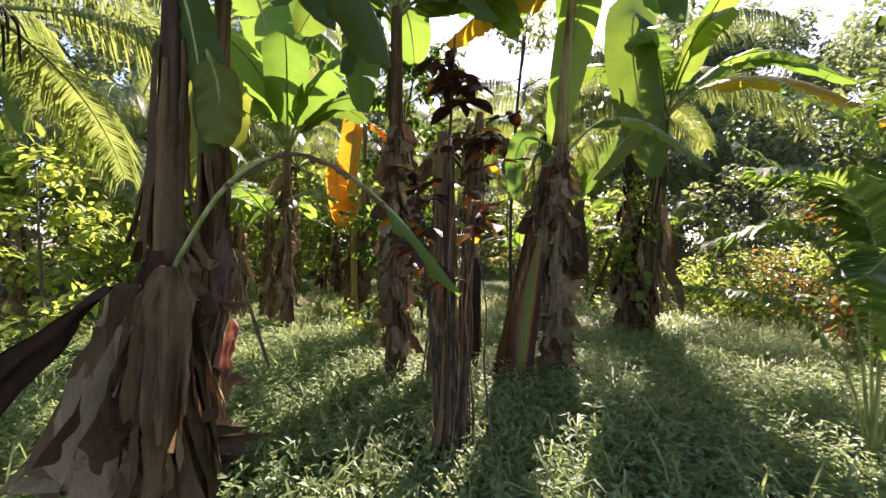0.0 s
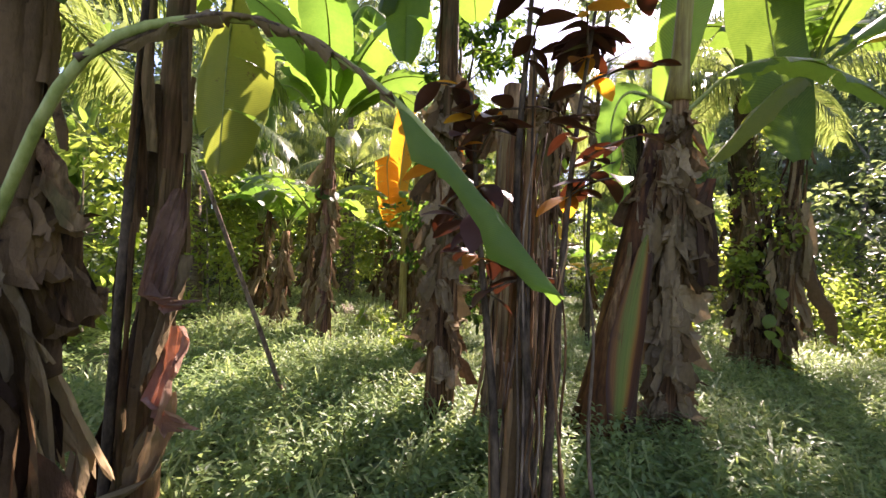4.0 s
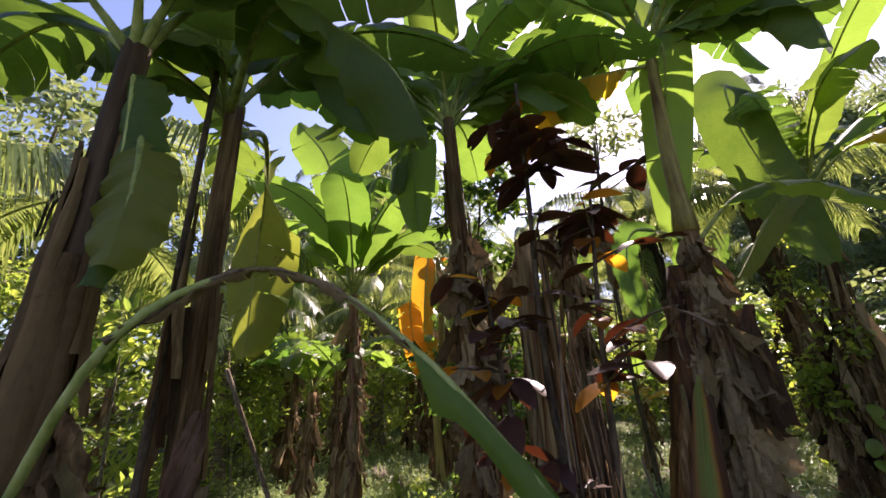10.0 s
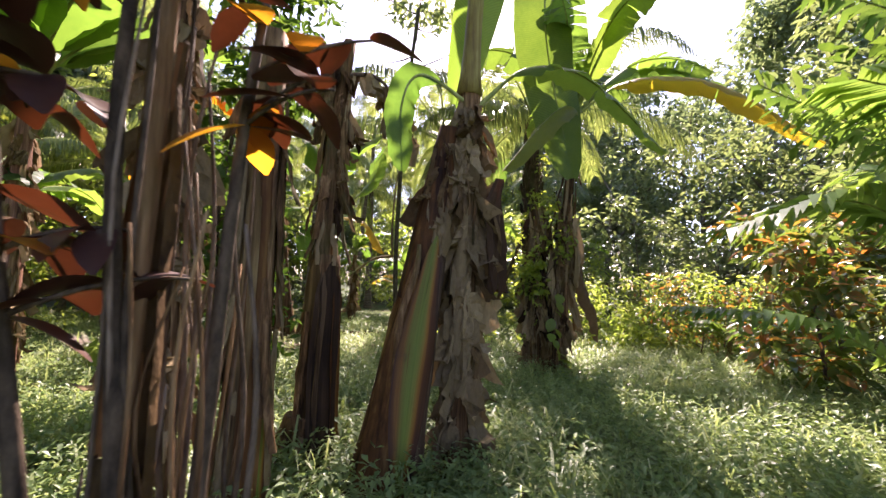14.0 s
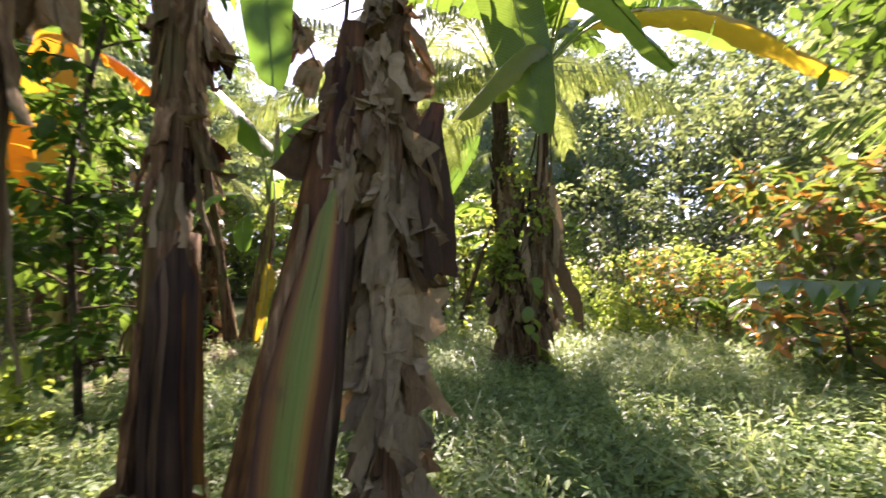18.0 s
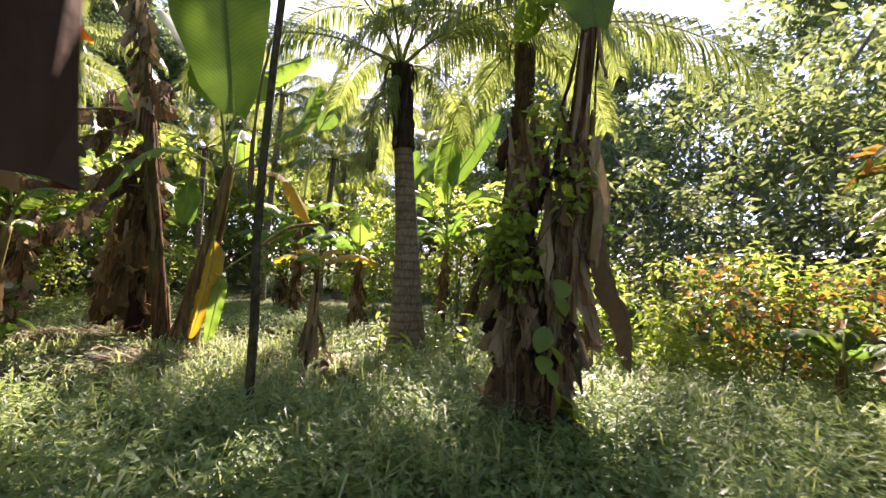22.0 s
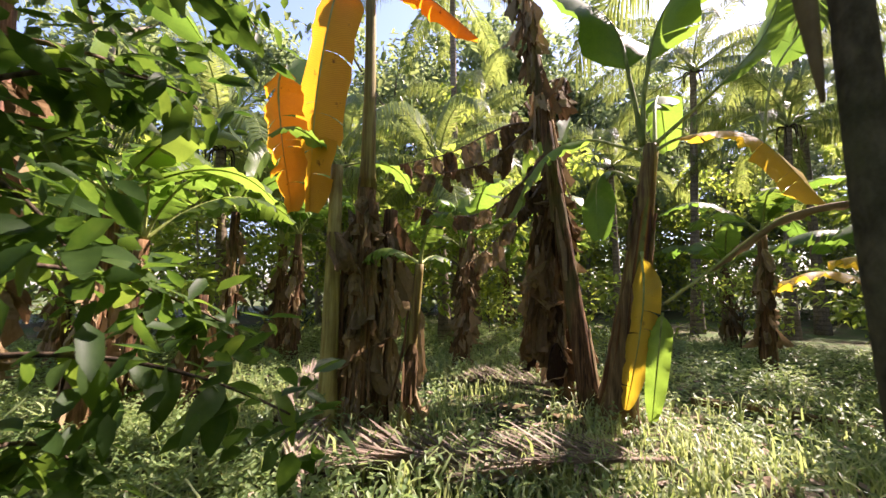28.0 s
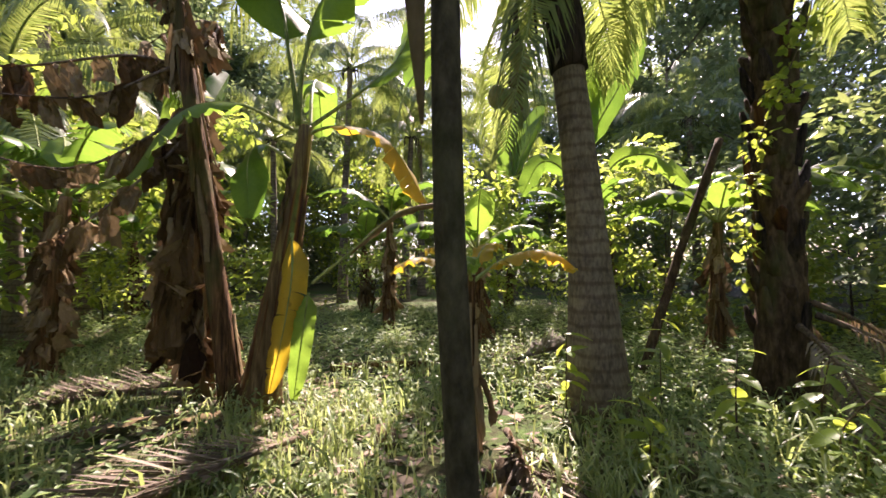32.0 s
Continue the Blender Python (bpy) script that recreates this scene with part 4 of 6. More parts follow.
for az, ln, wd, rs in ((-20, 2.7, 0.65, 55), (20, 2.7, 0.7, 40), (60, 2.4, 0.6, 58), (160, 2.2, 0.6, 35), (215, 2.3, 0.6, 45), (255, 2.4, 0.65, 55), (300, 2.6, 0.66, 62), (285, 2.5, 0.6, 38), (120, 2.5, 0.62, 50), (90, 2.6, 0.6, 66), (75, 2.8, 0.65, 46), (105, 2.6, 0.6, 34)):
    crown_leaf(skirted, (0.18, -0.06, 4.9), az, ln, wd, rs, BANANA)
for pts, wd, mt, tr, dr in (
        ([(0.12, -0.04, 5.0), (-0.1, 0.04, 5.85), (-0.85, 0.2, 6.37), (-1.7, 0.22, 6.9)], 0.75, BANANA_SHADED, 0, 0.25), ([(0.12, -0.05, 5.0), (0.42, -0.18, 5.53), (0.81, -0.41, 5.54), (1.2, -0.64, 5.2)], 0.6, BANANA, 2, 0.3), ([(0.12, -0.05, 5.0), (0.54, -0.25, 4.92), (0.85, -0.44, 4.7), (1.3, -0.7, 4.4)], 0.45, BANANA_SHADED, 3, 0.3),
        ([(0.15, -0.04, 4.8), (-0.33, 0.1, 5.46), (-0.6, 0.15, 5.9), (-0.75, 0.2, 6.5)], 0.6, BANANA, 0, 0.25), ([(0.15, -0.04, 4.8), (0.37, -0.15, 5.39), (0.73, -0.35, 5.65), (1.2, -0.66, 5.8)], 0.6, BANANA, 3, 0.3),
        ([(0.15, -0.04, 4.8), (-0.1, 0.02, 5.16), (-0.6, 0.15, 5.3), (-1.75, 0.25, 4.7)], 0.8, BANANA_SHADED, 9, 0.9), ([(0.12, -0.03, 4.7), (-0.2, 0.07, 4.8), (-0.65, 0.16, 4.8), (-1.35, 0.21, 4.2)], 0.56, BANANA_YELLOW, 14, 0.8),
        ([(0.15, -0.04, 4.8), (0.16, -0.06, 5.43), (0.05, -0.02, 6.0), (-0.05, 0.01, 6.8)], 0.55, BANANA_SHADED, 0, 0.2), ([(0.15, -0.04, 4.8), (0.52, -0.23, 5.02), (0.89, -0.45, 4.95), (1.4, -0.8, 4.8)], 0.5, BANANA, 4, 0.4),
        ([(0.15, -0.04, 4.8), (0.67, -0.31, 4.8), (1.06, -0.57, 4.67), (1.14, -0.64, 4.0)], 0.55, BANANA_SHADED, 2, 0.3),
        ([(0.15, -0.04, 4.8), (0.7, 0.1, 5.6), (1.3, 0.3, 6.2), (1.9, 0.5, 6.4)], 0.65, BANANA_SHADED, 3, 0.3), ([(0.15, -0.04, 4.9), (0.6, 0.3, 5.5), (1.2, 0.6, 5.6), (1.7, 0.8, 5.0)], 0.6, BANANA, 5, 0.35)):
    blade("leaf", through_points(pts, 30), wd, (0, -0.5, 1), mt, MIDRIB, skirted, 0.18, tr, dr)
leaning_green = banana((0.79, 4.58, 0), (0.45, 0.16, 2.6), "leaning banana stem with smooth yellow-green sheaths", 0.215, 0.08, leaves=0, skirt=0, sheaths=3, stem=SHEATH_BROWN, group="banana clump mid grove")
_line = stem_line((0, 0, -0.05), (0.45, 0.16, 2.6))
for az, half, s0, s1, mt, tip, lift, top in ((196, 44, 0.0, 0.5, SHEATH_BROWN, 0.8, 0.0, 1.0), (322, 40, 0.0, 0.62, SHEATH_DARK, 0.9, 0.0, 1.0), (288, 34, 0.0, 0.66, SHEATH_DARK, 0.8, 0.008, 0.5), (236, 30, 0.0, 0.6, SHEATH_BROWN, 0.8, 0.012, 0.5), (274, 40, 0.03, 0.66, STEM_YELLOW, 0.12, 0.026, 0.5)):
    sheath_panel(leaning_green, _line, 0.215, 0.08, az, half, s0, s1, mt, tip, lift, "", top)
for i in range(13):
    s = R(0.72, 1.0)
    c = _line[int(s * (len(_line) - 1))]
    dead_leaf(leaning_green, c, R(110, 250), R(0.28, 0.55), R(0.1, 0.22), 0.08, R(0.0, 0.08), rng.choice((DEAD, DEAD, DEAD_BROWN)))

shaggy = banana((-0.5, 4.4, 0), (-0.06, 0.0, 4.3), "banana stem draped with ragged dead leaves", 0.11, 0.06, leaves=6, length=2.3, width=0.6, skirt=62, skirt_from=0.7, skirt_to=0.14, skirt_out=0.11, sheaths=14, group="banana clump mid grove", dead_len=(0.22, 0.46), dead_wid=(0.1, 0.22), rise=(20, 70))
for az, ln, wd, rs in ((60, 2.6, 0.6, 55), (95, 2.5, 0.6, 40), (30, 2.6, 0.6, 66)):
    crown_leaf(shaggy, (-0.06, 0.0, 4.3), az, ln, wd, rs, BANANA)
blade("leaf", through_points([(-0.06, 0.0, 4.3), (-0.25, -0.05, 4.75), (-0.42, -0.1, 4.3), (-0.4, -0.1, 3.1)], 30), 0.5, (0.1, -1, 0.1), BANANA, MIDRIB, shaggy, 0.2, 6, 0.2)
for pts, wd, mt, tr, dr in (
        ([(-0.04, -0.01, 4.2), (-0.21, -0.04, 5.18), (-0.22, -0.05, 6.0), (-0.27, -0.06, 6.8)], 0.6, BANANA, 0, 0.2), ([(-0.04, -0.01, 4.2), (0.18, 0.03, 5.08), (0.52, 0.05, 5.44), (1.1, 0.01, 5.6)], 0.6, BANANA, 2, 0.3),
        ([(-0.04, -0.01, 4.2), (0.33, 0.04, 4.6), (0.69, 0.04, 4.67), (1.1, 0.01, 4.2)], 0.5, BANANA, 4, 0.4), ([(-0.04, -0.01, 4.2), (-0.59, -0.16, 5.07), (-1.01, -0.35, 5.2), (-1.4, -0.5, 4.6)], 0.65, BANANA_SHADED, 3, 0.3),
        ([(-0.08, -0.02, 4.1), (-0.24, -0.06, 4.25), (-0.5, -0.12, 4.1), (-0.62, -0.15, 3.5)], 0.42, BANANA_SHADED, 3, 0.5), ([(-0.08, -0.02, 4.2), (-0.36, -0.09, 4.5), (-0.75, -0.23, 4.55), (-1.3, -0.4, 4.1)], 0.6, BANANA_SHADED, 0, 0.3),
        ([(-0.08, -0.02, 4.2), (-0.09, -0.02, 4.6), (-0.3, -0.06, 5.0), (-0.6, -0.12, 5.6)], 0.6, BANANA, 2, 0.25), ([(-0.08, -0.02, 4.2), (0.1, 0.02, 4.6), (0.35, 0.05, 4.9), (0.95, 0.05, 4.95)], 0.5, BANANA, 0, 0.3),
        ([(-0.08, -0.02, 4.2), (-0.03, -0.01, 4.8), (0.25, 0.04, 5.3), (0.8, 0.06, 5.8)], 0.6, BANANA, 4, 0.3)):
    blade("leaf", through_points(pts, 30), wd, (0, -0.5, 1), mt, MIDRIB, shaggy, 0.16, tr, dr)
bare = banana((0.0, 4.25, 0), (0.0, 0.12, 2.9), "bare dry banana stem with peeling sheaths", 0.11, 0.075, leaves=0, skirt=0, sheaths=40, group="banana clump mid grove")
_line = stem_line((0, 0, -0.05), (0.0, 0.12, 2.9))
for az, half, s0, s1, mt, tip, lift in ((235, 30, 0.0, 0.98, SHEATH_TAN, 0.7, 0.0), (285, 34, 0.0, 0.9, SHEATH_BROWN, 0.6, 0.004), (262, 17, 0.06, 0.7, SHEATH_TAN, 0.4, 0.012), (320, 24, 0.0, 0.3, STEM_YELLOW, 0.4, 0.006), (205, 20, 0.0, 0.55, SHEATH_DARK, 0.6, 0.004)):
    sheath_panel(bare, _line, 0.11, 0.075, az, half, s0, s1, mt, tip, lift)
banana((0.04, 2.72, 0), (0.02, 0.05, 2.3), "thin dead banana stem with stringy dry sheaths", 0.024, 0.016, leaves=0, skirt=0, sheaths=8, dead=DEAD_BROWN, group="banana clump mid grove", dead_wid=(0.06, 0.12))
strings = thing("dry_vines", (0.1, 2.78, 0), "bundle of thin dry brown vine stems hanging beside a sapling", "vines")
for i in range(36):
    x, y, h = rng.gauss(0, 0.085), rng.gauss(0, 0.12), R(0.7, 2.4)
    pts = [(x + R(-0.05, 0.05), y + R(-0.05, 0.05), -0.03)]
    for q in (0.3, 0.55, 0.8, 1.0):
        pts.append((x + R(-0.035, 0.035) - 0.25 * x * q, y + R(-0.03, 0.03), h * q))
    v, f = tube(through_points(pts, 18), np.linspace(R(0.005, 0.011), 0.003, 18), 6)
    part("vine_stem", mesh_of("vine_stem", v, f, rng.choice((TWIG, STEM, MIDRIB_DRY))), strings)
stick = thing("leaning_stick", (-1.95, 4.62, 0), "dark dry frond stalk leaning against the clump", "stick")
v, f = tube(through_points([(0, 0, 0.02), (0.0, -0.55, 0.9), (0.02, -1.25, 1.95)], 14), np.linspace(0.022, 0.014, 14), 7)
part("stalk", mesh_of("stalk", v, f, MIDRIB_DRY), stick)
stump = thing("banana_stump", (0.34, 5.1, 0), "dry brown banana stump cut off at head height", "stump", "banana clump mid grove")
_line = stem_line((0, 0, -0.05), (0.02, 0.0, 1.6), 0)
pseudostem(stump, _line, 0.15, 0.11)
dry_sheaths(stump, _line, 0.15, 0.11, 8)
for az, half, s0, s1, mt, tip, lift in ((228, 34, 0.0, 1.0, SHEATH_TAN, 0.9, 0.0), (292, 34, 0.0, 0.98, SHEATH_DARK, 0.9, 0.004), (262, 16, 0.0, 0.94, SHEATH_DARK, 0.5, 0.012), (330, 26, 0.0, 0.9, SHEATH_BROWN, 0.8, 0.0)):
    sheath_panel(stump, _line, 0.15, 0.11, az, half, s0, s1, mt, tip, lift)
_line = through_points([(0.0, 0.0, 1.5), (0.02, 0.01, 2.1), (0.04, 0.01, 2.6), (0.12, 0.02, 3.4)], 16)
pseudostem(stump, _line, 0.075, 0.05, STEM, "upper_stem", "thin shaggy inner stem")
dry_sheaths(stump, _line, 0.085, 0.06, 22, lengths=(0.3, 0.8))
for i in range(30):
    z = R(2.0, 3.3)
    dead_leaf(stump, (0.04, 0.01, z), R(0, 360), R(0.25, 0.6), R(0.05, 0.13), 0.06, R(0.0, 0.14), rng.choice((DEAD, STEM, DEAD_DARK)))
rag_leaf(stump, [(0.1, 0.0, 3.05), (-0.15, -0.05, 3.12), (-0.4, -0.12, 2.95), (-0.62, -0.2, 2.6)], 8)
rag_leaf(stump, [(0.1, 0.0, 3.1), (0.35, 0.05, 3.15), (0.55, 0.06, 2.95), (0.72, 0.08, 2.62)], 8)
stump_low = thing("banana_stump", (0.1, 5.0, 0), "short rotten banana stump among weeds", "stump", "banana clump mid grove")
_line = stem_line((0, 0, -0.05), (0.12, 0.0, 0.42), 0)
pseudostem(stump_low, _line, 0.13, 0.09)
dry_sheaths(stump_low, _line, 0.13, 0.09, 6, lengths=(0.15, 0.35))

# vine-hung pair beyond
vine_pair = banana((3.62, 7.2, 0), (0.43, 0.0, 4.15), "leaning banana stem with shredded dead leaves", 0.12, 0.055, leaves=1, length=2.4, skirt=60, skirt_from=0.6, skirt_to=0.08, skirt_out=0.13, sheaths=26, group="vine-hung banana pair", dead_len=(0.3, 0.9), dead_wid=(0.03, 0.10), rise=(30, 75))
blade("leaf", through_points([(0.43, 0.0, 4.15), (0.0, -0.3, 5.3), (-0.5, -0.7, 5.6), (-0.55, -0.8, 4.6), (-0.2, -0.85, 2.85)], 30), 0.85, (-0.2, -1, 0.2), BANANA_SHADED, MIDRIB, vine_pair, 0.25, 0, 0.2, label="broad leaf hanging tip down")
blade("leaf", through_points([(0.43, 0.0, 4.15), (1.2, 0.0, 4.9), (2.2, -0.3, 5.1), (3.4, -0.5, 4.6)], 30), 0.5, (0, 0, 1), BANANA, MIDRIB, vine_pair, 0.3, 3, 0.3)
blade("leaf", through_points([(0.43, 0.0, 4.15), (0.9, -0.6, 4.5), (1.6, -1.4, 4.2), (2.4, -2.15, 3.2)], 30), 0.42, (0, 0, 1), BANANA_YELLOW, MIDRIB, vine_pair, 0.25, 2, 0.5, label="green leaf browning at the tip")
blade("leaf", through_points([(0.43, 0.0, 4.15), (0.5, -0.8, 5.2), (0.6, -1.9, 5.8), (0.75, -2.9, 5.7)], 30), 0.55, (0, 0, 1), BANANA, MIDRIB, vine_pair, 0.25, 2, 0.3)
blade("leaf", through_points([(0.43, 0.0, 4.1), (0.0, -0.6, 4.0), (-0.6, -1.0, 3.6), (-1.4, -1.3, 2.7)], 30), 0.4, (0, -0.3, 1), BANANA_LIME, MIDRIB, vine_pair, 0.25, 2, 0.5, label="spotted yellow-green leaf")
for az, ln, wd, rs, mt in ((60, 2.9, 0.6, 66, BANANA_SHADED), (-80, 2.7, 0.6, 60, BANANA_SHADED), (-140, 2.6, 0.6, 58, BANANA), (185, 2.6, 0.6, 62, BANANA_SHADED), (20, 3.0, 0.62, 76, BANANA_SHADED), (110, 2.8, 0.55, 56, BANANA)):
    crown_leaf(vine_pair, (0.43, 0.0, 4.15), az, ln, wd, rs, mt)
dead_leaf(vine_pair, (0.3, -0.2, 2.45), 150, 1.1, 0.2, 0.02, 0.02, DEAD, calm=0.3, pleat=0.25)
blade("dead_leaf", through_points([(0.3, -0.13, 2.45), (0.38, -0.16, 1.75), (0.5, -0.18, 1.28), (0.64, -0.2, 0.98), (0.67, -0.2, 0.6)], 30), 0.34, (0.2, -1, 0.1), DEAD_BROWN, MIDRIB_DRY, vine_pair, 0.1, 2, 0.45, ragged=0.4, label="long folded dead leaf hanging free")
vine_mate = banana((3.46, 7.36, 0), (-0.05, 0.05, 2.0), "old banana stem overgrown with a climbing vine", 0.12, 0.08, leaves=0, skirt=56, skirt_from=0.9, skirt_to=0.1, skirt_out=0.17, sheaths=26, group="vine-hung banana pair", dead_len=(0.3, 0.8), dead_wid=(0.03, 0.10))


def vine_on(place, height, radius, count, seed, label="leafy green vine climbing a stem"):
    ob = thing("vine", place, label, "vine")
    line = np.array([(radius * math.cos(6 * s), radius * math.sin(6 * s), height * s) for s in np.linspace(0, 1, 30)])
    v, f = tube(line, np.full(30, 0.006), 5)
    part("vine_stem", mesh_of("vine_stem", v, f, TWIG), ob)
    g = random.Random(seed)
    cs = [line[g.randrange(30)] * np.array([1, 1, 1]) for _ in range(26)]
    V, Fc = leaf_cloud(cs, [0.16] * 26, count, 0.1, seed, 0.8, 1.5)
    part("foliage", fast_mesh("foliage", V, Fc, VINE), ob)
    return ob


for i in range(90):
    z = R(0.5, 2.7)
    dead_leaf(vine_pair if i % 2 else vine_mate, (0.04 * z if i % 2 else -0.02, 0.0, z), R(90, 270), min(z * 0.95, R(0.35, 0.9)), R(0.015, 0.08), R(0.07, 0.15), R(0.0, 0.1), rng.choice((DEAD_BROWN, DEAD, DEAD, DEAD_DARK)), name="shred")
vine_on((3.46, 7.34, 0), 2.7, 0.17, 560, 3)
vine_on((3.62, 7.2, 0), 2.4, 0.24, 360, 4)

# ---- stems to the far side ----
for i, (x, y, tx, ty, h, lv, sk, lb) in enumerate((
        (-2.7, 6.9, -0.05, 0.0, 3.3, 8, 20, "banana plant with reddish stem and dead leaf skirt"),
        (-3.2, 7.5, -0.2, 0.2, 2.2, 6, 10, "banana plant behind weeds"),
        (-4.1, 7.9, 0.0, 0.2, 1.9, 6, 8, "young banana plant with bright leaves"),
        (-5.6, 9.6, 0.2, 0.0, 2.6, 7, 8, "banana plant at the grove edge"),
        (-3.75, 8.5, 0.0, 0.1, 1.3, 0, 16, "short banana stem with dry hanging leaves"),
        (-3.0, 12.4, 0.2, 0.1, 2.3, 4, 14, "banana stem with curtains of dead leaves"),
        (-3.5, 13.2, -0.1, 0.1, 2.2, 5, 12, "banana stem with curtains of dead leaves"),
        (-1.9, 12.9, 0.1, 0.0, 2.3, 3, 12, "banana plant beyond the clearing"),
        (-5.7, 10.8, 0.0, 0.1, 2.4, 6, 12, "banana plant beyond the clearing"),
        (-4.4, 14.5, 0.2, 0.1, 2.6, 6, 8, "banana plant beyond the clearing"),
        (1.1, 15.5, 0.05, 0.0, 2.3, 5, 14, "brown banana stem standing in the open"),
        (4.75, 14.2, 0.1, 0.0, 1.9, 6, 4, "young banana plant with sunlit upright leaves"),
        (6.1, 12.6, 0.1, 0.0, 2.0, 8, 6, "banana plant before dark trees"),
        (7.5, 13.0, 0.1, 0.0, 2.4, 8, 6, "banana plant before dark trees"),
        (2.6, 13.4, 0.0, 0.1, 1.6, 7, 6, "young banana plant with sunlit leaves"),
        (6.4, 16.0, 0.0, 0.1, 2.0, 7, 5, "banana plant in the sun"))):
    far_plant = banana((x, y, 0), (tx, ty, h), lb, 0.11, 0.065, leaves=lv, length=3.2 if i == 0 else 1.9, width=0.72 if i == 0 else 0.46, skirt=int(sk * 1.8) + 6, skirt_out=0.1, sheaths=6, first=R(0, 90), stem=STEM_RED if i == 0 else None, rise=(62, 88) if i == 0 else (35, 82), dead_len=(0.22, 0.6), dead_wid=(0.09, 0.2))
    if i == 0:
        for pts, wd, mt, tr, dr in (
                ([(-0.1, -0.05, 3.4), (-0.25, -0.13, 4.6), (-0.49, -0.27, 5.8), (-0.95, -0.5, 6.5)], 0.95, BANANA, 3, 0.2), ([(-0.1, -0.05, 3.4), (-0.09, -0.04, 4.97), (-0.06, -0.03, 5.96), (0.4, 0.13, 6.7)], 0.8, BANANA, 6, 0.3),
                ([(-0.1, -0.05, 3.4), (0.1, 0.05, 4.88), (0.37, 0.17, 5.5), (1.0, 0.37, 5.0)], 0.6, BANANA, 14, 0.6), ([(-0.1, -0.05, 3.4), (-0.5, -0.25, 3.95), (-0.9, -0.45, 3.9), (-1.5, -0.7, 3.3)], 0.6, BANANA, 4, 0.4)):
            blade("leaf", through_points(pts, 30), wd, (0.2, -1, 0.5), mt, MIDRIB, far_plant, 0.2, tr, dr)
    if i == 10:
        blade("leaf", through_points([(0.05, 0, 2.3), (0.28, -0.7, 4.51), (0.8, -0.71, 5.48), (1.43, -0.75, 6.55)], 30), 0.5, (0.2, -1, 0.3), BANANA, MIDRIB, far_plant, 0.4, 2, 0.2)
    if i == 11:
        for pts, wd in (([(0.1, 0, 1.9), (0.05, -0.1, 3.2), (0.0, -0.2, 4.2), (0.15, -0.3, 5.3)], 0.7), ([(0.1, 0, 1.9), (0.15, -0.2, 3.6), (0.75, -0.1, 4.7), (1.5, 0.1, 5.85)], 0.7), ([(0.1, 0, 1.9), (0.6, -0.1, 3.2), (1.3, -0.3, 3.4), (2.0, -0.4, 2.8)], 0.45), ([(0.1, 0, 1.9), (-0.4, -0.3, 3.0), (-0.9, -0.4, 3.2), (-1.3, -0.5, 2.6)], 0.4)):
            blade("leaf", through_points(pts, 30), wd, (0.1, -1, 0.3), BANANA, MIDRIB, far_plant, 0.3, 2, 0.2)
    if i in (11, 14):
        for k, (u, w, q) in enumerate(((4.6, 18.6, 1.1), (-3.6, 16.4, 1.1), (-6.6, 11.0, 1.2), (-8.6, 8.0, 1.2)) if i == 11 else ((0.4, 19.0, 1.2), (-5.6, 18.6, 1.3), (-7.8, 13.4, 1.3))):
            copy_thing(far_plant, pose(u, w, 0, 0, 0, 47 * k + 20) @ Matrix.Scale(q, 4))


young = banana((7.1, 7.2, 0), (0.0, 0.0, 0.55), "young banana plant among reddish bushes", 0.06, 0.035, leaves=7, length=1.1, width=0.26, skirt=4, sheaths=2, stem=STEM_GREEN, rise=(40, 80), dead_len=(0.2, 0.4), dead_wid=(0.06, 0.1))

# ---- the clearing ----
banana((-0.40, 11.4, 0), (-0.75, -0.12, 5.8), "leaning brown banana stem stripped of green", 0.105, 0.05, leaves=0, skirt=26, skirt_from=0.98, skirt_to=0.62, skirt_out=0.1, dead_len=(0.3, 0.8), dead_wid=(0.07, 0.22), sheaths=14, stem=STEM, group="leaning banana pair", bow=-0.03)
ragged = banana((-0.85, 11.75, 0), (-0.1, 0.0, 3.9), "banana stem hung with ragged dead leaves", 0.09, 0.06, leaves=0, skirt=64, skirt_from=0.85, skirt_to=0.12, skirt_out=0.16, sheaths=8, group="leaning banana pair", dead_len=(0.3, 0.85), dead_wid=(0.07, 0.26))
for i in range(48):
    z = R(0.7, 3.3)
    dead_leaf(ragged, (R(-0.36, 0.16), R(-0.3, 0.0), z), R(0, 360), min(z - 0.12, R(0.4, 1.0)), R(0.07, 0.24), 0.02, R(0.0, 0.12), rng.choice((DEAD_BROWN, DEAD_BROWN, DEAD_DARK, DEAD)), name="shred")
for pts in ([(-0.1, 0, 3.6), (-0.6, -0.3, 3.6), (-1.4, -0.6, 3.3), (-2.4, -0.7, 3.3)], [(-0.1, 0, 3.3), (-0.4, -0.4, 2.7), (-1.0, -0.6, 2.35), (-2.0, -0.7, 2.6)], [(-0.1, 0, 3.8), (0.0, 0.3, 4.3), (-0.5, 0.6, 4.5), (-1.2, 0.8, 4.2)], [(-0.1, 0, 3.0), (-0.3, -0.3, 2.5), (-0.8, -0.5, 1.9), (-1.3, -0.5, 1.6)], [(-0.1, 0, 3.7), (-0.2, -0.3, 3.5), (-0.7, -0.7, 3.0), (-1.5, -1.0, 2.9)]):
    rag_leaf(ragged, pts, 14, label="withered leaf strung out on its midrib")
yellow = banana((-0.12, 11.3, 0), (0.44, 0.1, 2.9), "leaning banana plant with green stem and a yellow hanging leaf", 0.17, 0.07, leaves=0, skirt=0, sheaths=8, stem=STEM_GREEN, group="leaning banana pair", bow=0.0)
_line = stem_line((0, 0, -0.05), (0.44, 0.1, 2.9))
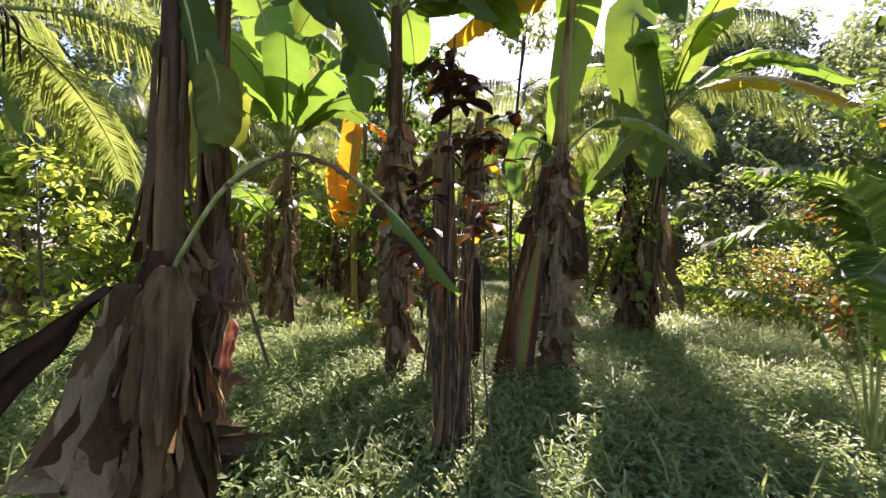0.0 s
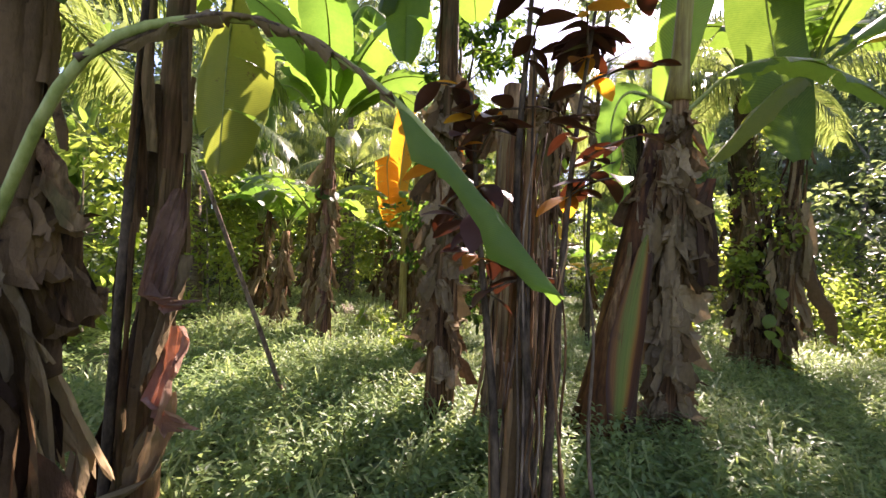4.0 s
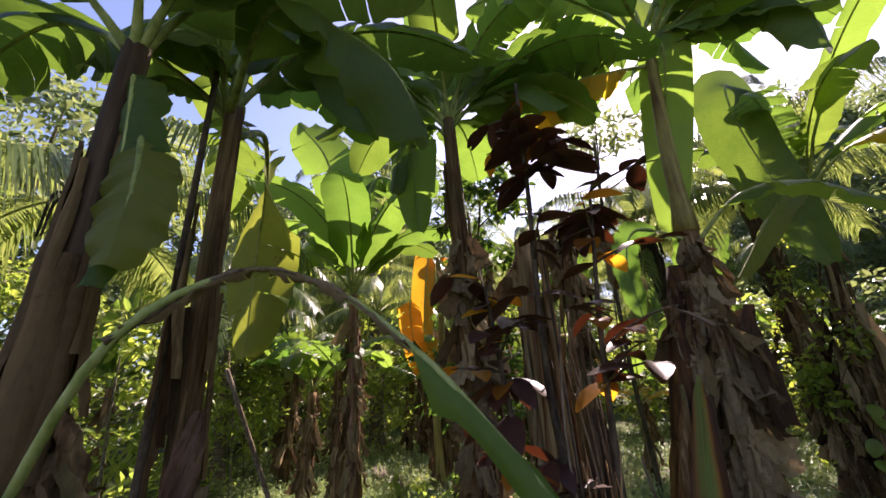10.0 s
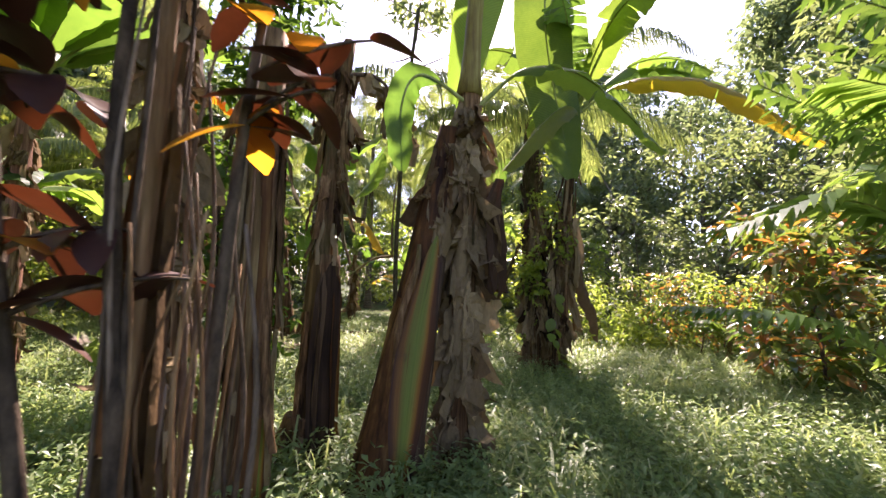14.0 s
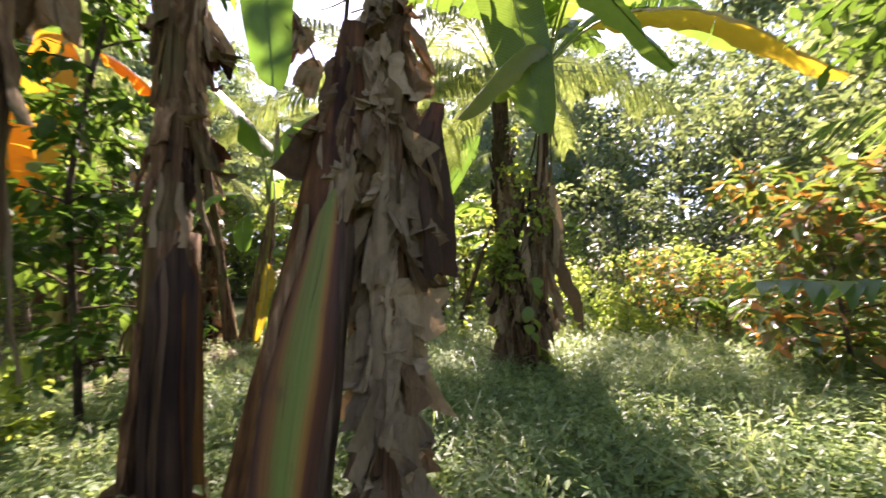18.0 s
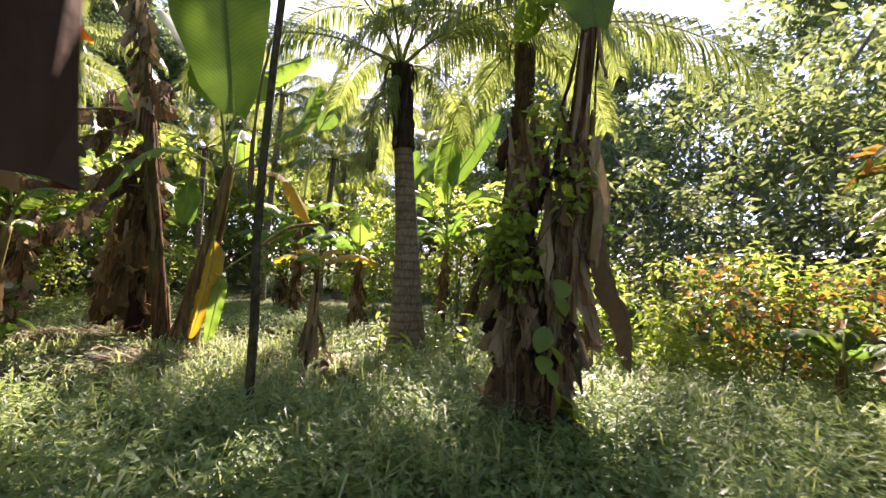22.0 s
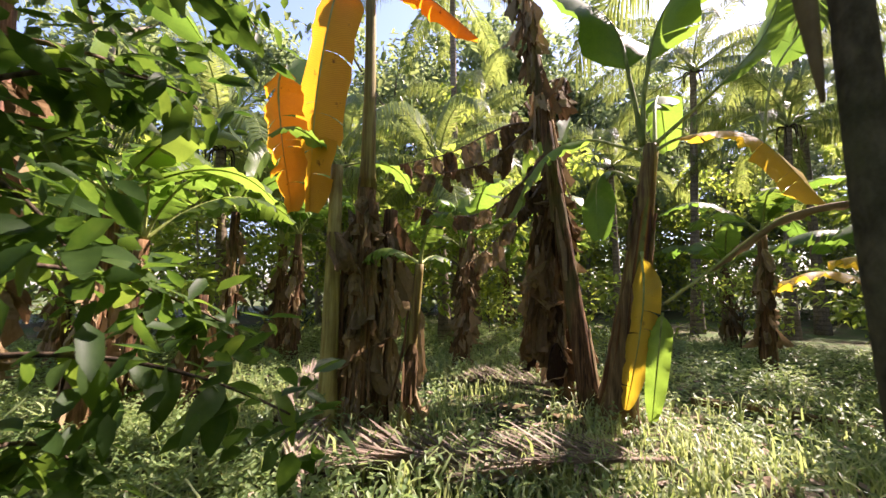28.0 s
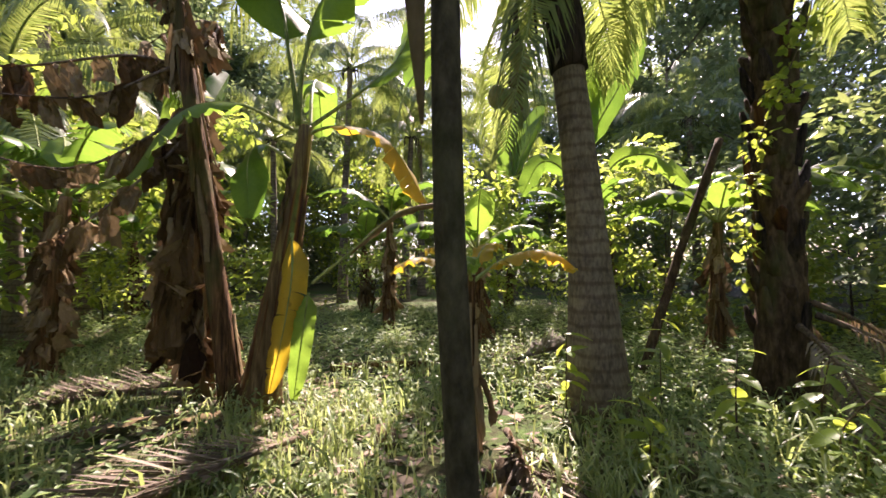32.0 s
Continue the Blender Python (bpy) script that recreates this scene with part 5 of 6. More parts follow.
for az, half, s0, s1, mt, tip, lift in ((215, 36, 0.0, 0.42, SHEATH_BROWN, 0.8, 0.0), (262, 30, 0.0, 0.5, SHEATH_TAN, 0.6, 0.006), (300, 26, 0.1, 0.8, STEM_YELLOW, 0.3, 0.006)):
    sheath_panel(yellow, _line, 0.17, 0.07, az, half, s0, s1, mt, tip, lift)
blade("leaf", through_points([(0.34, -0.1, 1.75), (0.36, -0.2, 1.3), (0.28, -0.22, 0.75), (0.16, -0.22, 0.2)], 30), 0.32, (0.1, -1, 0.1), BANANA_YELLOW, MIDRIB, yellow, 0.05, 2, 0.3, label="yellow leaf hanging along the stem")
blade("leaf", through_points([(0.5, -0.12, 1.15), (0.47, -0.2, 0.8), (0.38, -0.2, 0.12)], 30), 0.22, (0.1, -1, 0.1), BANANA, MIDRIB, yellow, 0.05, 0, 0.3, label="bright green leaf tip hanging")
for pts, wd, mt, tr in (
        ([(0.2, 0.06, 2.85), (-0.32, -0.1, 3.05), (-0.76, -0.28, 2.86), (-1.1, -0.44, 2.2)], 0.32, BANANA, 4),
        ([(0.22, 0.06, 2.75), (0.61, 0.11, 2.92), (1.16, 0.14, 2.8), (1.6, 0.12, 2.1)], 0.42, BANANA_YELLOW, 3),
        ([(0.24, 0.06, 2.9), (0.16, 0.04, 3.6), (-0.02, 0.0, 4.4), (-0.7, -0.2, 5.1)], 0.85, BANANA, 0),
        ([(0.24, 0.06, 2.9), (0.3, 0.06, 3.6), (0.55, 0.1, 4.4), (1.4, 0.1, 5.0)], 0.85, BANANA, 2),
        ([(0.2, 0.05, 2.5), (-0.05, -0.05, 2.65), (-0.2, -0.1, 2.5), (-0.2, -0.1, 1.9)], 0.4, BANANA, 0),
        ([(0.35, 0.1, 2.9), (0.3, 0.5, 3.5), (0.25, 1.1, 3.8), (0.2, 1.7, 3.3)], 0.5, BANANA, 4),
        ([(0.35, 0.1, 2.9), (1.0, 0.5, 3.6), (1.35, 0.7, 4.1), (1.55, 0.8, 4.8)], 0.42, BANANA, 0)):
    blade("leaf", through_points(np.array(pts) + (0.12, 0.0, 0.0), 30), wd, (0, -0.25, 1), mt, MIDRIB, yellow, 0.4 if wd > 0.8 else 0.28, tr, 0.3)
blade("leaf", through_points([(0.54, -0.15, 1.25), (0.92, -0.25, 1.55), (1.42, -0.3, 1.95), (1.92, -0.3, 2.05)], 30), 0.16, (0, -1, 0.6), DEAD, MIDRIB, yellow, 0.3, 0, 1.1, label="limp grey-green leaf")

clump_dead = banana((-1.95, 9.3, 0), (0.0, 0.15, 2.5), "banana clump stem thick with hanging dead leaves", 0.12, 0.09, leaves=0, skirt=54, skirt_from=0.95, skirt_to=0.15, skirt_out=0.08, sheaths=14, group="dead-leaf banana clump", dead_len=(0.25, 0.6), dead_wid=(0.08, 0.2))
for x, y, h in ((-2.14, 9.42, 1.9), (-1.9, 9.64, 2.2)):
    banana((x, y, 0), (0.05, 0.05, h), "banana stem of the clump in hanging dead leaves", 0.1, 0.07, leaves=0, skirt=30, skirt_from=0.95, skirt_to=0.2, skirt_out=0.07, sheaths=12, group="dead-leaf banana clump", dead_len=(0.3, 0.7), dead_wid=(0.12, 0.24))
banana((-2.0, 9.08, 0), (-0.1, 0.1, 2.6), "green-streaked banana stem among dead leaves", 0.09, 0.06, leaves=2, skirt=2, sheaths=4, stem=STEM_GREEN, group="dead-leaf banana clump", rise=(20, 40), length=1.0, width=0.2)
banana((-1.45, 9.5, 0), (0.2, 0.0, 1.6), "thin young banana stem beside the clump", 0.06, 0.04, leaves=3, length=0.9, width=0.24, skirt=3, sheaths=2, stem=STEM_GREEN, group="dead-leaf banana clump", dead_wid=(0.1, 0.2))
blade("leaf", through_points([(0.05, 0.0, 4.6), (-0.1, -0.2, 4.5), (-0.2, -0.35, 3.3), (-0.2, -0.38, 2.1)], 30), 0.6, (0.3, -1, 0.1), BANANA_ORANGE, MIDRIB, clump_dead, 0.08, 5, 0.25, label="orange dying leaf lit from behind")
blade("leaf", through_points([(-0.4, -0.6, 3.55), (-0.42, -0.63, 3.3), (-0.37, -0.59, 2.75), (-0.32, -0.49, 2.1)], 30), 0.48, (0.2, -1, 0.1), BANANA_ORANGE, MIDRIB, clump_dead, 0.05, 7, 0.15, label="orange dying leaf lit from behind")
blade("leaf", through_points([(0.05, 0.12, 4.3), (0.15, 0.14, 4.64), (0.53, 0.46, 4.46), (0.98, 0.75, 3.95)], 30), 0.34, (0, -0.6, 1), BANANA_ORANGE, MIDRIB, clump_dead, 0.2, 4, 0.7, label="orange torn leaf arching over")
_line = through_points([(0.0, 0.15, 2.4), (0.05, 0.12, 3.4), (0.05, 0.1, 4.6)], 14)
pseudostem(clump_dead, _line, 0.075, 0.05, STEM_GREEN, "upper_stem")

# small dry-based plant by the pole
small = banana((1.75, 9.95, 0), (0.05, 0.0, 1.35), "small banana plant with a dry flared base", 0.05, 0.03, leaves=0, skirt=0, sheaths=14, group="", dead=DEAD)
for az, ln, wd, rs, mt, tr in ((-30, 0.75, 0.22, 60, BANANA_YELLOW, 0), (40, 0.7, 0.2, 68, BANANA_YELLOW, 0), (95, 1.0, 0.22, 40, BANANA_YELLOW, 2), (200, 0.7, 0.2, 45, BANANA, 0), (290, 0.8, 0.22, 40, BANANA_YELLOW, 0)):
    crown_leaf(small, (0.05, 0, 1.3), az, ln, wd, rs, mt, tr)
for i in range(7):
    dead_leaf(small, (0.03, 0, R(0.55, 0.85)), i * 53, 0.55, R(0.06, 0.12), 0.04, R(0.05, 0.14), calm=0.4)

# slender pole trunk with a hanging shred
pole = thing("slender_tree", (1.385, 7.92, 0), "slender dark mossy tree trunk", "tree")
_line = through_points([(0, 0, -0.1), (0.0, 0.02, 0.8), (-0.03, 0.02, 1.6), (-0.02, 0.04, 2.6), (0.05, 0.05, 4.2), (0.2, 0.1, 6.0)], 30)
v, f = tube(_line, np.linspace(0.039, 0.028, 30), 12, lambda x, s: 1 + 0.08 * noise.noise((math.cos(x), math.sin(x), s * 22)))
part("trunk", mesh_of("trunk", v, f, POLE_BARK), pole)
for lm in limbs((0.2, 0.1, 6.0), 5, 1.3, 12, 0.8):
    v, f = tube(lm, np.linspace(0.014, 0.005, 8), 6)
    part("limb", mesh_of("limb", v, f, POLE_BARK), pole)
_V, _F = leaf_cloud([(0.3, 0.2, 6.2), (0.9, 0.5, 6.4), (-0.4, -0.2, 6.3), (0.2, 0.9, 6.6)], [0.6, 0.5, 0.5, 0.5], 500, 0.16, 77)
part("crown", fast_mesh("crown", _V, _F, FOREST), pole)
shred = thing("dead_leaf_shred", (1.265, 7.9, 1.74), "twisted dark dead leaf hanging against the pole", "dead leaf")
_line = through_points([(0.09, 0.02, 1.5), (0.03, 0.0, 1.0), (0.01, 0.0, 0.5), (0.03, 0.0, 0.0)], 24)
v, f = tube(_line, np.interp(np.linspace(0, 1, 24), [0, 0.5, 0.8, 1], [0.008, 0.013, 0.024, 0.004]), 9, lambda x, s: 1 + 0.5 * noise.noise((math.cos(x) * 2, math.sin(x) * 2, s * 7)))
part("twist", mesh_of("twist", v, f, DEAD), shred)


# ---- palms ----
def coconut(parent, place, r, label=""):
    bm = bmesh.new()
    bmesh.ops.create_icosphere(bm, subdivisions=2, radius=r)
    for w in bm.verts:
        a = math.atan2(w.co.y, w.co.x)
        w.co *= 1 + 0.05 * math.cos(3 * a)
        w.co.z *= 1.25
        w.co += Vector(place)
    me = bpy.data.meshes.new("coconut")
    bm.to_mesh(me)
    bm.free()
    me.materials.append(COCO)
    me.shade_smooth()
    return part("coconut", me, parent, label)


def palm(place, top, label, r0=0.17, r1=0.12, fronds=12, length=3.2, seed=1, nuts=0, bark=None, name="coconut_palm", group="", rise=(-20, 82), shape=None, leaflet=0.75, flare=(0.75, 7.5)):
    ob = thing(name, place, label, "palm", group)
    top = np.array(top, float)
    line = bez(((0, 0, -0.1), (top[0] * 0.1, top[1] * 0.1, top[2] * 0.4), (top[0] * 0.7, top[1] * 0.7, top[2] * 0.7), top), 40)
    s = np.linspace(0, 1, 40)
    rad = r1 + (r0 - r1) * (1 - s) + flare[0] * r0 * np.exp(-s * flare[1])
    rad = rad * (1 + 0.015 * np.array([(k * 1.7) % 1.0 for k in range(40)]))
    v, f = tube(line, rad, 20, shape or (lambda x, q: 1 + 0.05 * noise.noise((math.cos(x) * 2, math.sin(x) * 2, q * 9))))
    part("trunk", mesh_of("trunk", v, f, bark or PALM_BARK), ob)
    g = random.Random(seed)
    for i in range(fronds):
        az = i * 137.5 + g.uniform(-12, 12)
        rs = rise[0] + (rise[1] - rise[0]) * (i + 0.5) / fronds
        frond(ob, arch(top + np.array([0, 0, 0.05]), az, length * g.uniform(0.85, 1.1), rs, 62), leaflet, 115, hang=1.05, wide=1.15)
    for i in range(7):
        a = i * 0.9
        V, Fc = tube(through_points([top, top + np.array([math.cos(a) * 0.25, math.sin(a) * 0.25, 0.02]), top + np.array([math.cos(a) * 0.3, math.sin(a) * 0.3, -0.35 - 0.1 * (i % 3)])], 10), np.linspace(0.03, 0.012, 10), 6)
        part("old_stalk", mesh_of("old_stalk", V, Fc, DARK_FIBRE), ob)
    if nuts:
        v, f = tube(line[26:] + np.array([0, 0, 0.06]), np.full(14, r1 * 1.2), 18, lambda x, q: 1 + 0.3 * noise.noise((math.cos(x) * 3, math.sin(x) * 3, q * 5)))
        part("dark_sheath", mesh_of("dark_sheath", v, f, DARK_FIBRE), ob, "dark fibrous sheath below the crown")
        for i in range(9):
            a = i * 0.7 + 0.2
            c = np.array([math.cos(a), math.sin(a), 0])
            v, f = tube(through_points([top + c * 0.1 - np.array([0, 0, 0.2]), top + c * 0.24 - np.array([0, 0, 0.45]), top + c * 0.2 - np.array([0, 0, 0.9 + 0.12 * (i % 4)])], 10), np.linspace(0.028, 0.01, 10), 6)
            part("old_stalk", mesh_of("old_stalk", v, f, DARK_FIBRE), ob)
    for i in range(nuts):
        place_ = top + np.array([-0.52 + g.uniform(-0.13, 0.13), g.uniform(-0.22, 0.2), -1.3 - 0.075 * i])
        v, f = tube(through_points([top - np.array([0.06, 0, 0.35]), top + np.array([-0.4, 0, -0.6]), place_ + np.array([0, 0, 0.08])], 9), np.linspace(0.02, 0.007, 9), 5)
        part("fruit_stalk", mesh_of("fruit_stalk", v, f, DARK_FIBRE), ob)
        coconut(ob, place_, g.uniform(0.085, 0.11))
    return ob


coconut_tree = palm((3.25, 10.85, 0), (-0.32, 0.12, 4.8), "coconut palm with ringed leaning trunk and green nuts", 0.17, 0.15, 12, 3.7, 5, 7, rise=(14, 82), leaflet=0.75, flare=(1.15, 5.5))

frond(coconut_tree, through_points([(-0.32, 0.12, 4.75), (-0.5, -0.05, 4.5), (-0.75, -0.3, 3.7), (-1.05, -0.45, 2.4)], 22), 0.6, 90, hang=1.1)


def boots(x, s):
    return 1 + 0.16 * abs(math.sin(3 * x + s * 34)) + 0.14 * noise.noise((math.cos(x) * 2, math.sin(x) * 2, s * 14))


fat_palm = palm((5.14, 10.66, 0), (0.05, 0.1, 5.7), "thick old palm with shaggy leaf bases", 0.15, 0.16, 14, 4.0, 8, 0, OLD_PALM, "old_palm", rise=(0, 74), shape=boots, leaflet=0.8)
for az, z in ((150, 0.9), (200, 0.8), (110, 1.0), (60, 0.9)):
    frond(fat_palm, arch((0.25 * math.sin(radians(az)), 0.25 * math.cos(radians(az)), z), az, 1.5, -20, 75), 0.4, 34, PALM_DRY, MIDRIB_DRY, 1.0, "dry_frond", "dry grey frond slumped at the base")
for i in range(64):
    a, z = i * 2.4, 0.7 + 0.06 * i
    c, rr = np.array([math.cos(a), math.sin(a), 0]), R(0.8, 1.25)
    foot = np.array([0.03, 0.05, 0]) * z / 3
    v, f = tube(through_points([c * 0.12 + foot + np.array([0, 0, z - 0.16]), c * 0.2 * rr + foot + np.array([0, 0, z]), c * 0.25 * rr + foot + np.array([0, 0, z + R(0.05, 0.26)])], 8), np.linspace(0.085, 0.022, 8), 7, lambda x, q: 1 + 0.35 * noise.noise((math.cos(x) * 2 + i, math.sin(x) * 2, q * 4)))
    part("leaf_base", mesh_of("leaf_base", v, f, rng.choice((OLD_PALM, OLD_PALM, DARK_FIBRE, SHEATH_BROWN)) if i < 50 else rng.choice((OLD_PALM, STEM_GREEN))), fat_palm)
vine_on((5.05, 10.55, 0), 4.6, 0.3, 420, 9)

palm((-5.5, 4.6, 0), (0.3, -0.2, 4.2), "old palm with brown hanging fronds", 0.13, 0.11, 9, 3.0, 14, 0, DARK_FIBRE, "old_palm", rise=(-10, 60), shape=boots)
for i, (x, y, h, ln) in enumerate(((1.6, 21.5, 6.0, 3.8), (-3.2, 22.5, 6.0, 3.8), (-5.6, 15.2, 4.6, 3.6), (12.0, 20.0, 6.5, 3.8), (-8.0, 10.5, 4.4, 3.4), (6.4, 24.0, 8.0, 4.0), (-9.0, 15.0, 5.4, 3.6), (-0.6, 21.5, 8.4, 4.0), (-7.2, 19.0, 7.6, 4.0), (2.4, 24.0, 9.6, 4.0), (-6.6, 17.0, 12.0, 4.0))):
    palm((x, y, 0), (R(-0.4, 0.4), R(-0.4, 0.4), h), "coconut palm far behind the grove", 0.13, 0.09, 15, ln, 30 + i, 0, group="background palms")

young_palm = thing("young_palm", (3.0, 2.75, 0), "young palm with dark green fronds at the path side", "palm")
for pts, ll in (([(0, 0, 0.1), (-0.1, 0.1, 0.8), (-0.4, 0.38, 1.25), (-0.9, 0.72, 1.32)], 0.34), ([(0, 0, 0.1), (0.0, 0.02, 1.35), (-0.06, 0.1, 1.9), (-0.45, 0.6, 2.5)], 0.6), ([(0, 0, 0.1), (0.05, -0.03, 1.5), (0.03, -0.06, 2.3), (-0.3, 0.4, 2.95)], 0.62),
                ([(0, 0, 0.1), (0.2, 0.2, 1.4), (0.5, 0.5, 2.1), (0.9, 1.0, 2.2)], 0.4), ([(0, 0, 0.1), (-0.15, -0.3, 1.0), (-0.5, -0.6, 1.6), (-0.8, -0.7, 1.5)], 0.4), ([(0, 0, 0.1), (0.4, -0.3, 1.3), (0.9, -0.5, 1.8), (1.5, -0.8, 1.7)], 0.4), ([(0, 0, 0.1), (-0.1, 0.05, 1.3), (-0.35, 0.25, 1.8), (-0.8, 0.5, 1.7)], 0.5), ([(0, 0, 0.1), (-0.05, -0.1, 1.4), (-0.3, -0.1, 2.05), (-0.75, 0.05, 2.2)], 0.55)):
    frond(young_palm, through_points(pts, 22), ll, 46, PALM_YOUNG, MIDRIB, 0.5, start=0.3, wide=1.9, stalk=0.45)


# ---- broad leaves built one by one ----
def leaf_mesh(name, ln, w, material, fold=0.22, curl=0.25):
    """A single pointed leaf along +y."""
    V, Fc = [], []
    n = 7
    for i in range(n):
        s = i / (n - 1)
        hw = w * 0.5 * math.sin(math.pi * min(1, s * 0.93 + 0.05)) ** 0.75
        z = -curl * ln * s * s
        for u in (-1, -0.5, 0, 0.5, 1):
            V.append((u * hw, s * ln, z + abs(u) * hw * fold))
    for i in range(n - 1):
        for j in range(4):
            q = i * 5 + j
            Fc.append((q, q + 1, q + 6, q + 5))
    return mesh_of(name, V, Fc, material)


def put_leaf(parent, me, p, az, pitch, roll=0, s=1.0):
    ob = new("leaf", me)
    ob.parent = parent
    ob.matrix_basis = Matrix.Translation(p) @ Euler((radians(pitch), radians(roll), radians(-az))).to_matrix().to_4x4() @ Matrix.Scale(s, 4)
    return ob


seedling_leaf = leaf_mesh("leaf", 0.2, 0.085, VINE, 0.18, 0.3)
low_vine = thing("vine", (3.6, 6.98, 0), "vine with a few broad green leaves low on the stems", "vine")
_line = through_points([(0.1, 0.12, 0.0), (0.02, 0.0, 0.4), (-0.1, 0.02, 0.8), (0.05, 0.04, 1.3)], 14)
v, f = tube(_line, np.full(14, 0.005), 5)
part("vine_stem", mesh_of("vine_stem", v, f, TWIG), low_vine)
broad_leaf = leaf_mesh("leaf", 0.22, 0.17, VINE, 0.12, 0.3)
for k in range(13):
    put_leaf(low_vine, broad_leaf, _line[1 + k], 150 + R(-70, 70), R(-65, -15), R(-25, 25), R(0.6, 1.1))
red_tree = thing("red_leaved_sapling", (0.06, 2.66, 0), "sapling with dark red-brown leaves and orange-lit ones", "sapling")
reds = [leaf_mesh("leaf", 0.22, 0.115, RED, 0.2, c) for c in (0.15, 0.35)] + [leaf_mesh("leaf", 0.19, 0.10, RED_LIT, 0.2, 0.25)]
_lines = [through_points([(0, 0, -0.05), (0.02, 0.02, 0.9), (-0.05, 0.05, 1.7), (-0.02, 0.06, 2.5), (0.0, 0.06, 3.1)], 24),
          through_points([(0.08, 0.05, -0.05), (0.12, 0.1, 1.0), (0.16, 0.1, 1.8), (0.24, 0.12, 2.5)], 20),
          through_points([(-0.06, 0.02, -0.05), (-0.1, 0.04, 0.8), (-0.18, 0.0, 1.5), (-0.24, 0.0, 2.1)], 20)]
for ln_ in _lines:
    v, f = tube(ln_, np.linspace(0.022, 0.006, len(ln_)), 8)
    part("stem", mesh_of("stem", v, f, TWIG), red_tree)
for k in range(34):
    ln_ = _lines[k % 3]
    i = int(len(ln_) * R(0.56, 0.97))
    a = R(0, 6.28)
    tip = ln_[i] + np.array([math.cos(a) * R(0.15, 0.34), math.sin(a) * R(0.12, 0.3), R(-0.02, 0.14)])
    tw = bez((ln_[i], (ln_[i] + tip) / 2 + np.array([0, 0, 0.05]), tip), 7)
    v, f = tube(tw, np.linspace(0.006, 0.003, 7), 5)
    part("twig", mesh_of("twig", v, f, TWIG), red_tree)
    for q in range(5):
        put_leaf(red_tree, reds[2] if rng.random() < 0.11 else rng.choice(reds[:2]), tw[1 + q % 6] + np.array([0, 0, 0.0]), R(0, 360), R(-28, 12), R(-22, 22), R(0.5, 0.8))
for k in range(26):
    ln_ = _lines[k % 3]
    put_leaf(red_tree, reds[2] if rng.random() < 0.2 else rng.choice(reds[:2]), ln_[int(len(ln_) * R(0.6, 1.0)) - 1], R(0, 360), R(-28, 12), R(-22, 22), R(0.6, 0.95))

side_tree = thing("small_tree", (-0.65, 7.3, 0), "small tree with glossy dark green drooping leaves", "tree")
greens = [leaf_mesh("leaf", 0.2, 0.085, TREE, 0.18, c) for c in (0.1, 0.3, 0.5)]
_trunk = through_points([(-0.15, -0.35, -0.05), (-0.17, -0.4, 0.8), (-0.2, -0.5, 1.7), (-0.2, -0.5, 2.3), (-0.1, -0.35, 3.5), (0.05, -0.2, 4.6), (0.12, -0.1, 5.5)], 36)
v, f = tube(_trunk, np.linspace(0.035, 0.012, 36), 9)
part("trunk", mesh_of("trunk", v, f, TWIG), side_tree)
_tips = []
for k in range(36):
    i = int(36 * (0.16 + 0.82 * k / 35))
    a, rr = k * 2.4 + R(-0.3, 0.3), R(0.5, 0.9)
    b = _trunk[min(i, 35)]
    tip = b + np.array([math.cos(a) * rr + 0.1, math.sin(a) * rr + 0.1, R(-0.35, 0.25)])
    br = bez((b, (b + tip) / 2 + np.array([0, 0, 0.18]), tip), 12)
    v, f = tube(br, np.linspace(0.012, 0.004, 12), 6)
    part("branch", mesh_of("branch", v, f, TWIG), side_tree)
    _tips += [br[5], br[8], br[11]]
    for q in range(17):
        s = 0.25 + 0.75 * q / 16
        p = br[int(s * 11)] + np.array([R(-0.05, 0.05), R(-0.05, 0.05), R(-0.03, 0.03)])
        put_leaf(side_tree, rng.choice(greens), p, math.degrees(math.pi / 2 - a) + (60 if q % 2 else -60) + R(-35, 35), R(-60, 5), R(-30, 30), R(0.7, 1.15))
_V, _F = leaf_cloud(_tips, [0.22] * len(_tips), 1900, 0.15, 55, 0.7, 2.3)
tagged(part("foliage", fast_mesh("foliage", _V, _F, TREE), side_tree), kind="stuff")

# ---- bushes and woods ----
leafy_tree((6.55, 5.45, 0), 2.5, 0.95, 1300, 0.22, BUSH_RED, "bush with green, reddish and orange-tinted leaves", 21, "bush", "bush", 0.03, 0.1, 34, TWIG)
leafy_tree((7.2, 7.9, 0), 1.7, 1.0, 1700, 0.12, BUSH_RED, "low bush with reddish leaves", 22, "bush", "bush", 0.02, 0.05, 26, TWIG)
leafy_tree((6.2, 3.0, 0), 6.0, 1.9, 2600, 0.19, TREE, "tall sapling with broad green leaves", 23, "sapling", "sapling", 0.05, 0.42, 34, TWIG)
leafy_tree((8.3, 4.9, 0), 6.6, 1.8, 3800, 0.18, FOREST, "slender tree with sunlit yellow-green leaves", 28, "tree", "tree", 0.06, 0.45, 34, BARK)
leafy_tree((6.6, 3.4, 0), 2.2, 1.4, 3200, 0.13, FOREST, "dense green bush at the wood edge", 24, "bush", "bush", 0.03, 0.05, 34, TWIG)
leafy_tree((8.6, 6.4, 0), 2.6, 1.4, 3400, 0.13, FOREST, "dense dark bush at the wood edge", 25, "bush", "bush", 0.03, 0.05, 34, TWIG)
leafy_tree((10.0, 10.0, 0), 2.6, 1.6, 3600, 0.14, FOREST, "dense dark bush below the trees", 26, "bush", "bush", 0.03, 0.05, 34, TWIG)
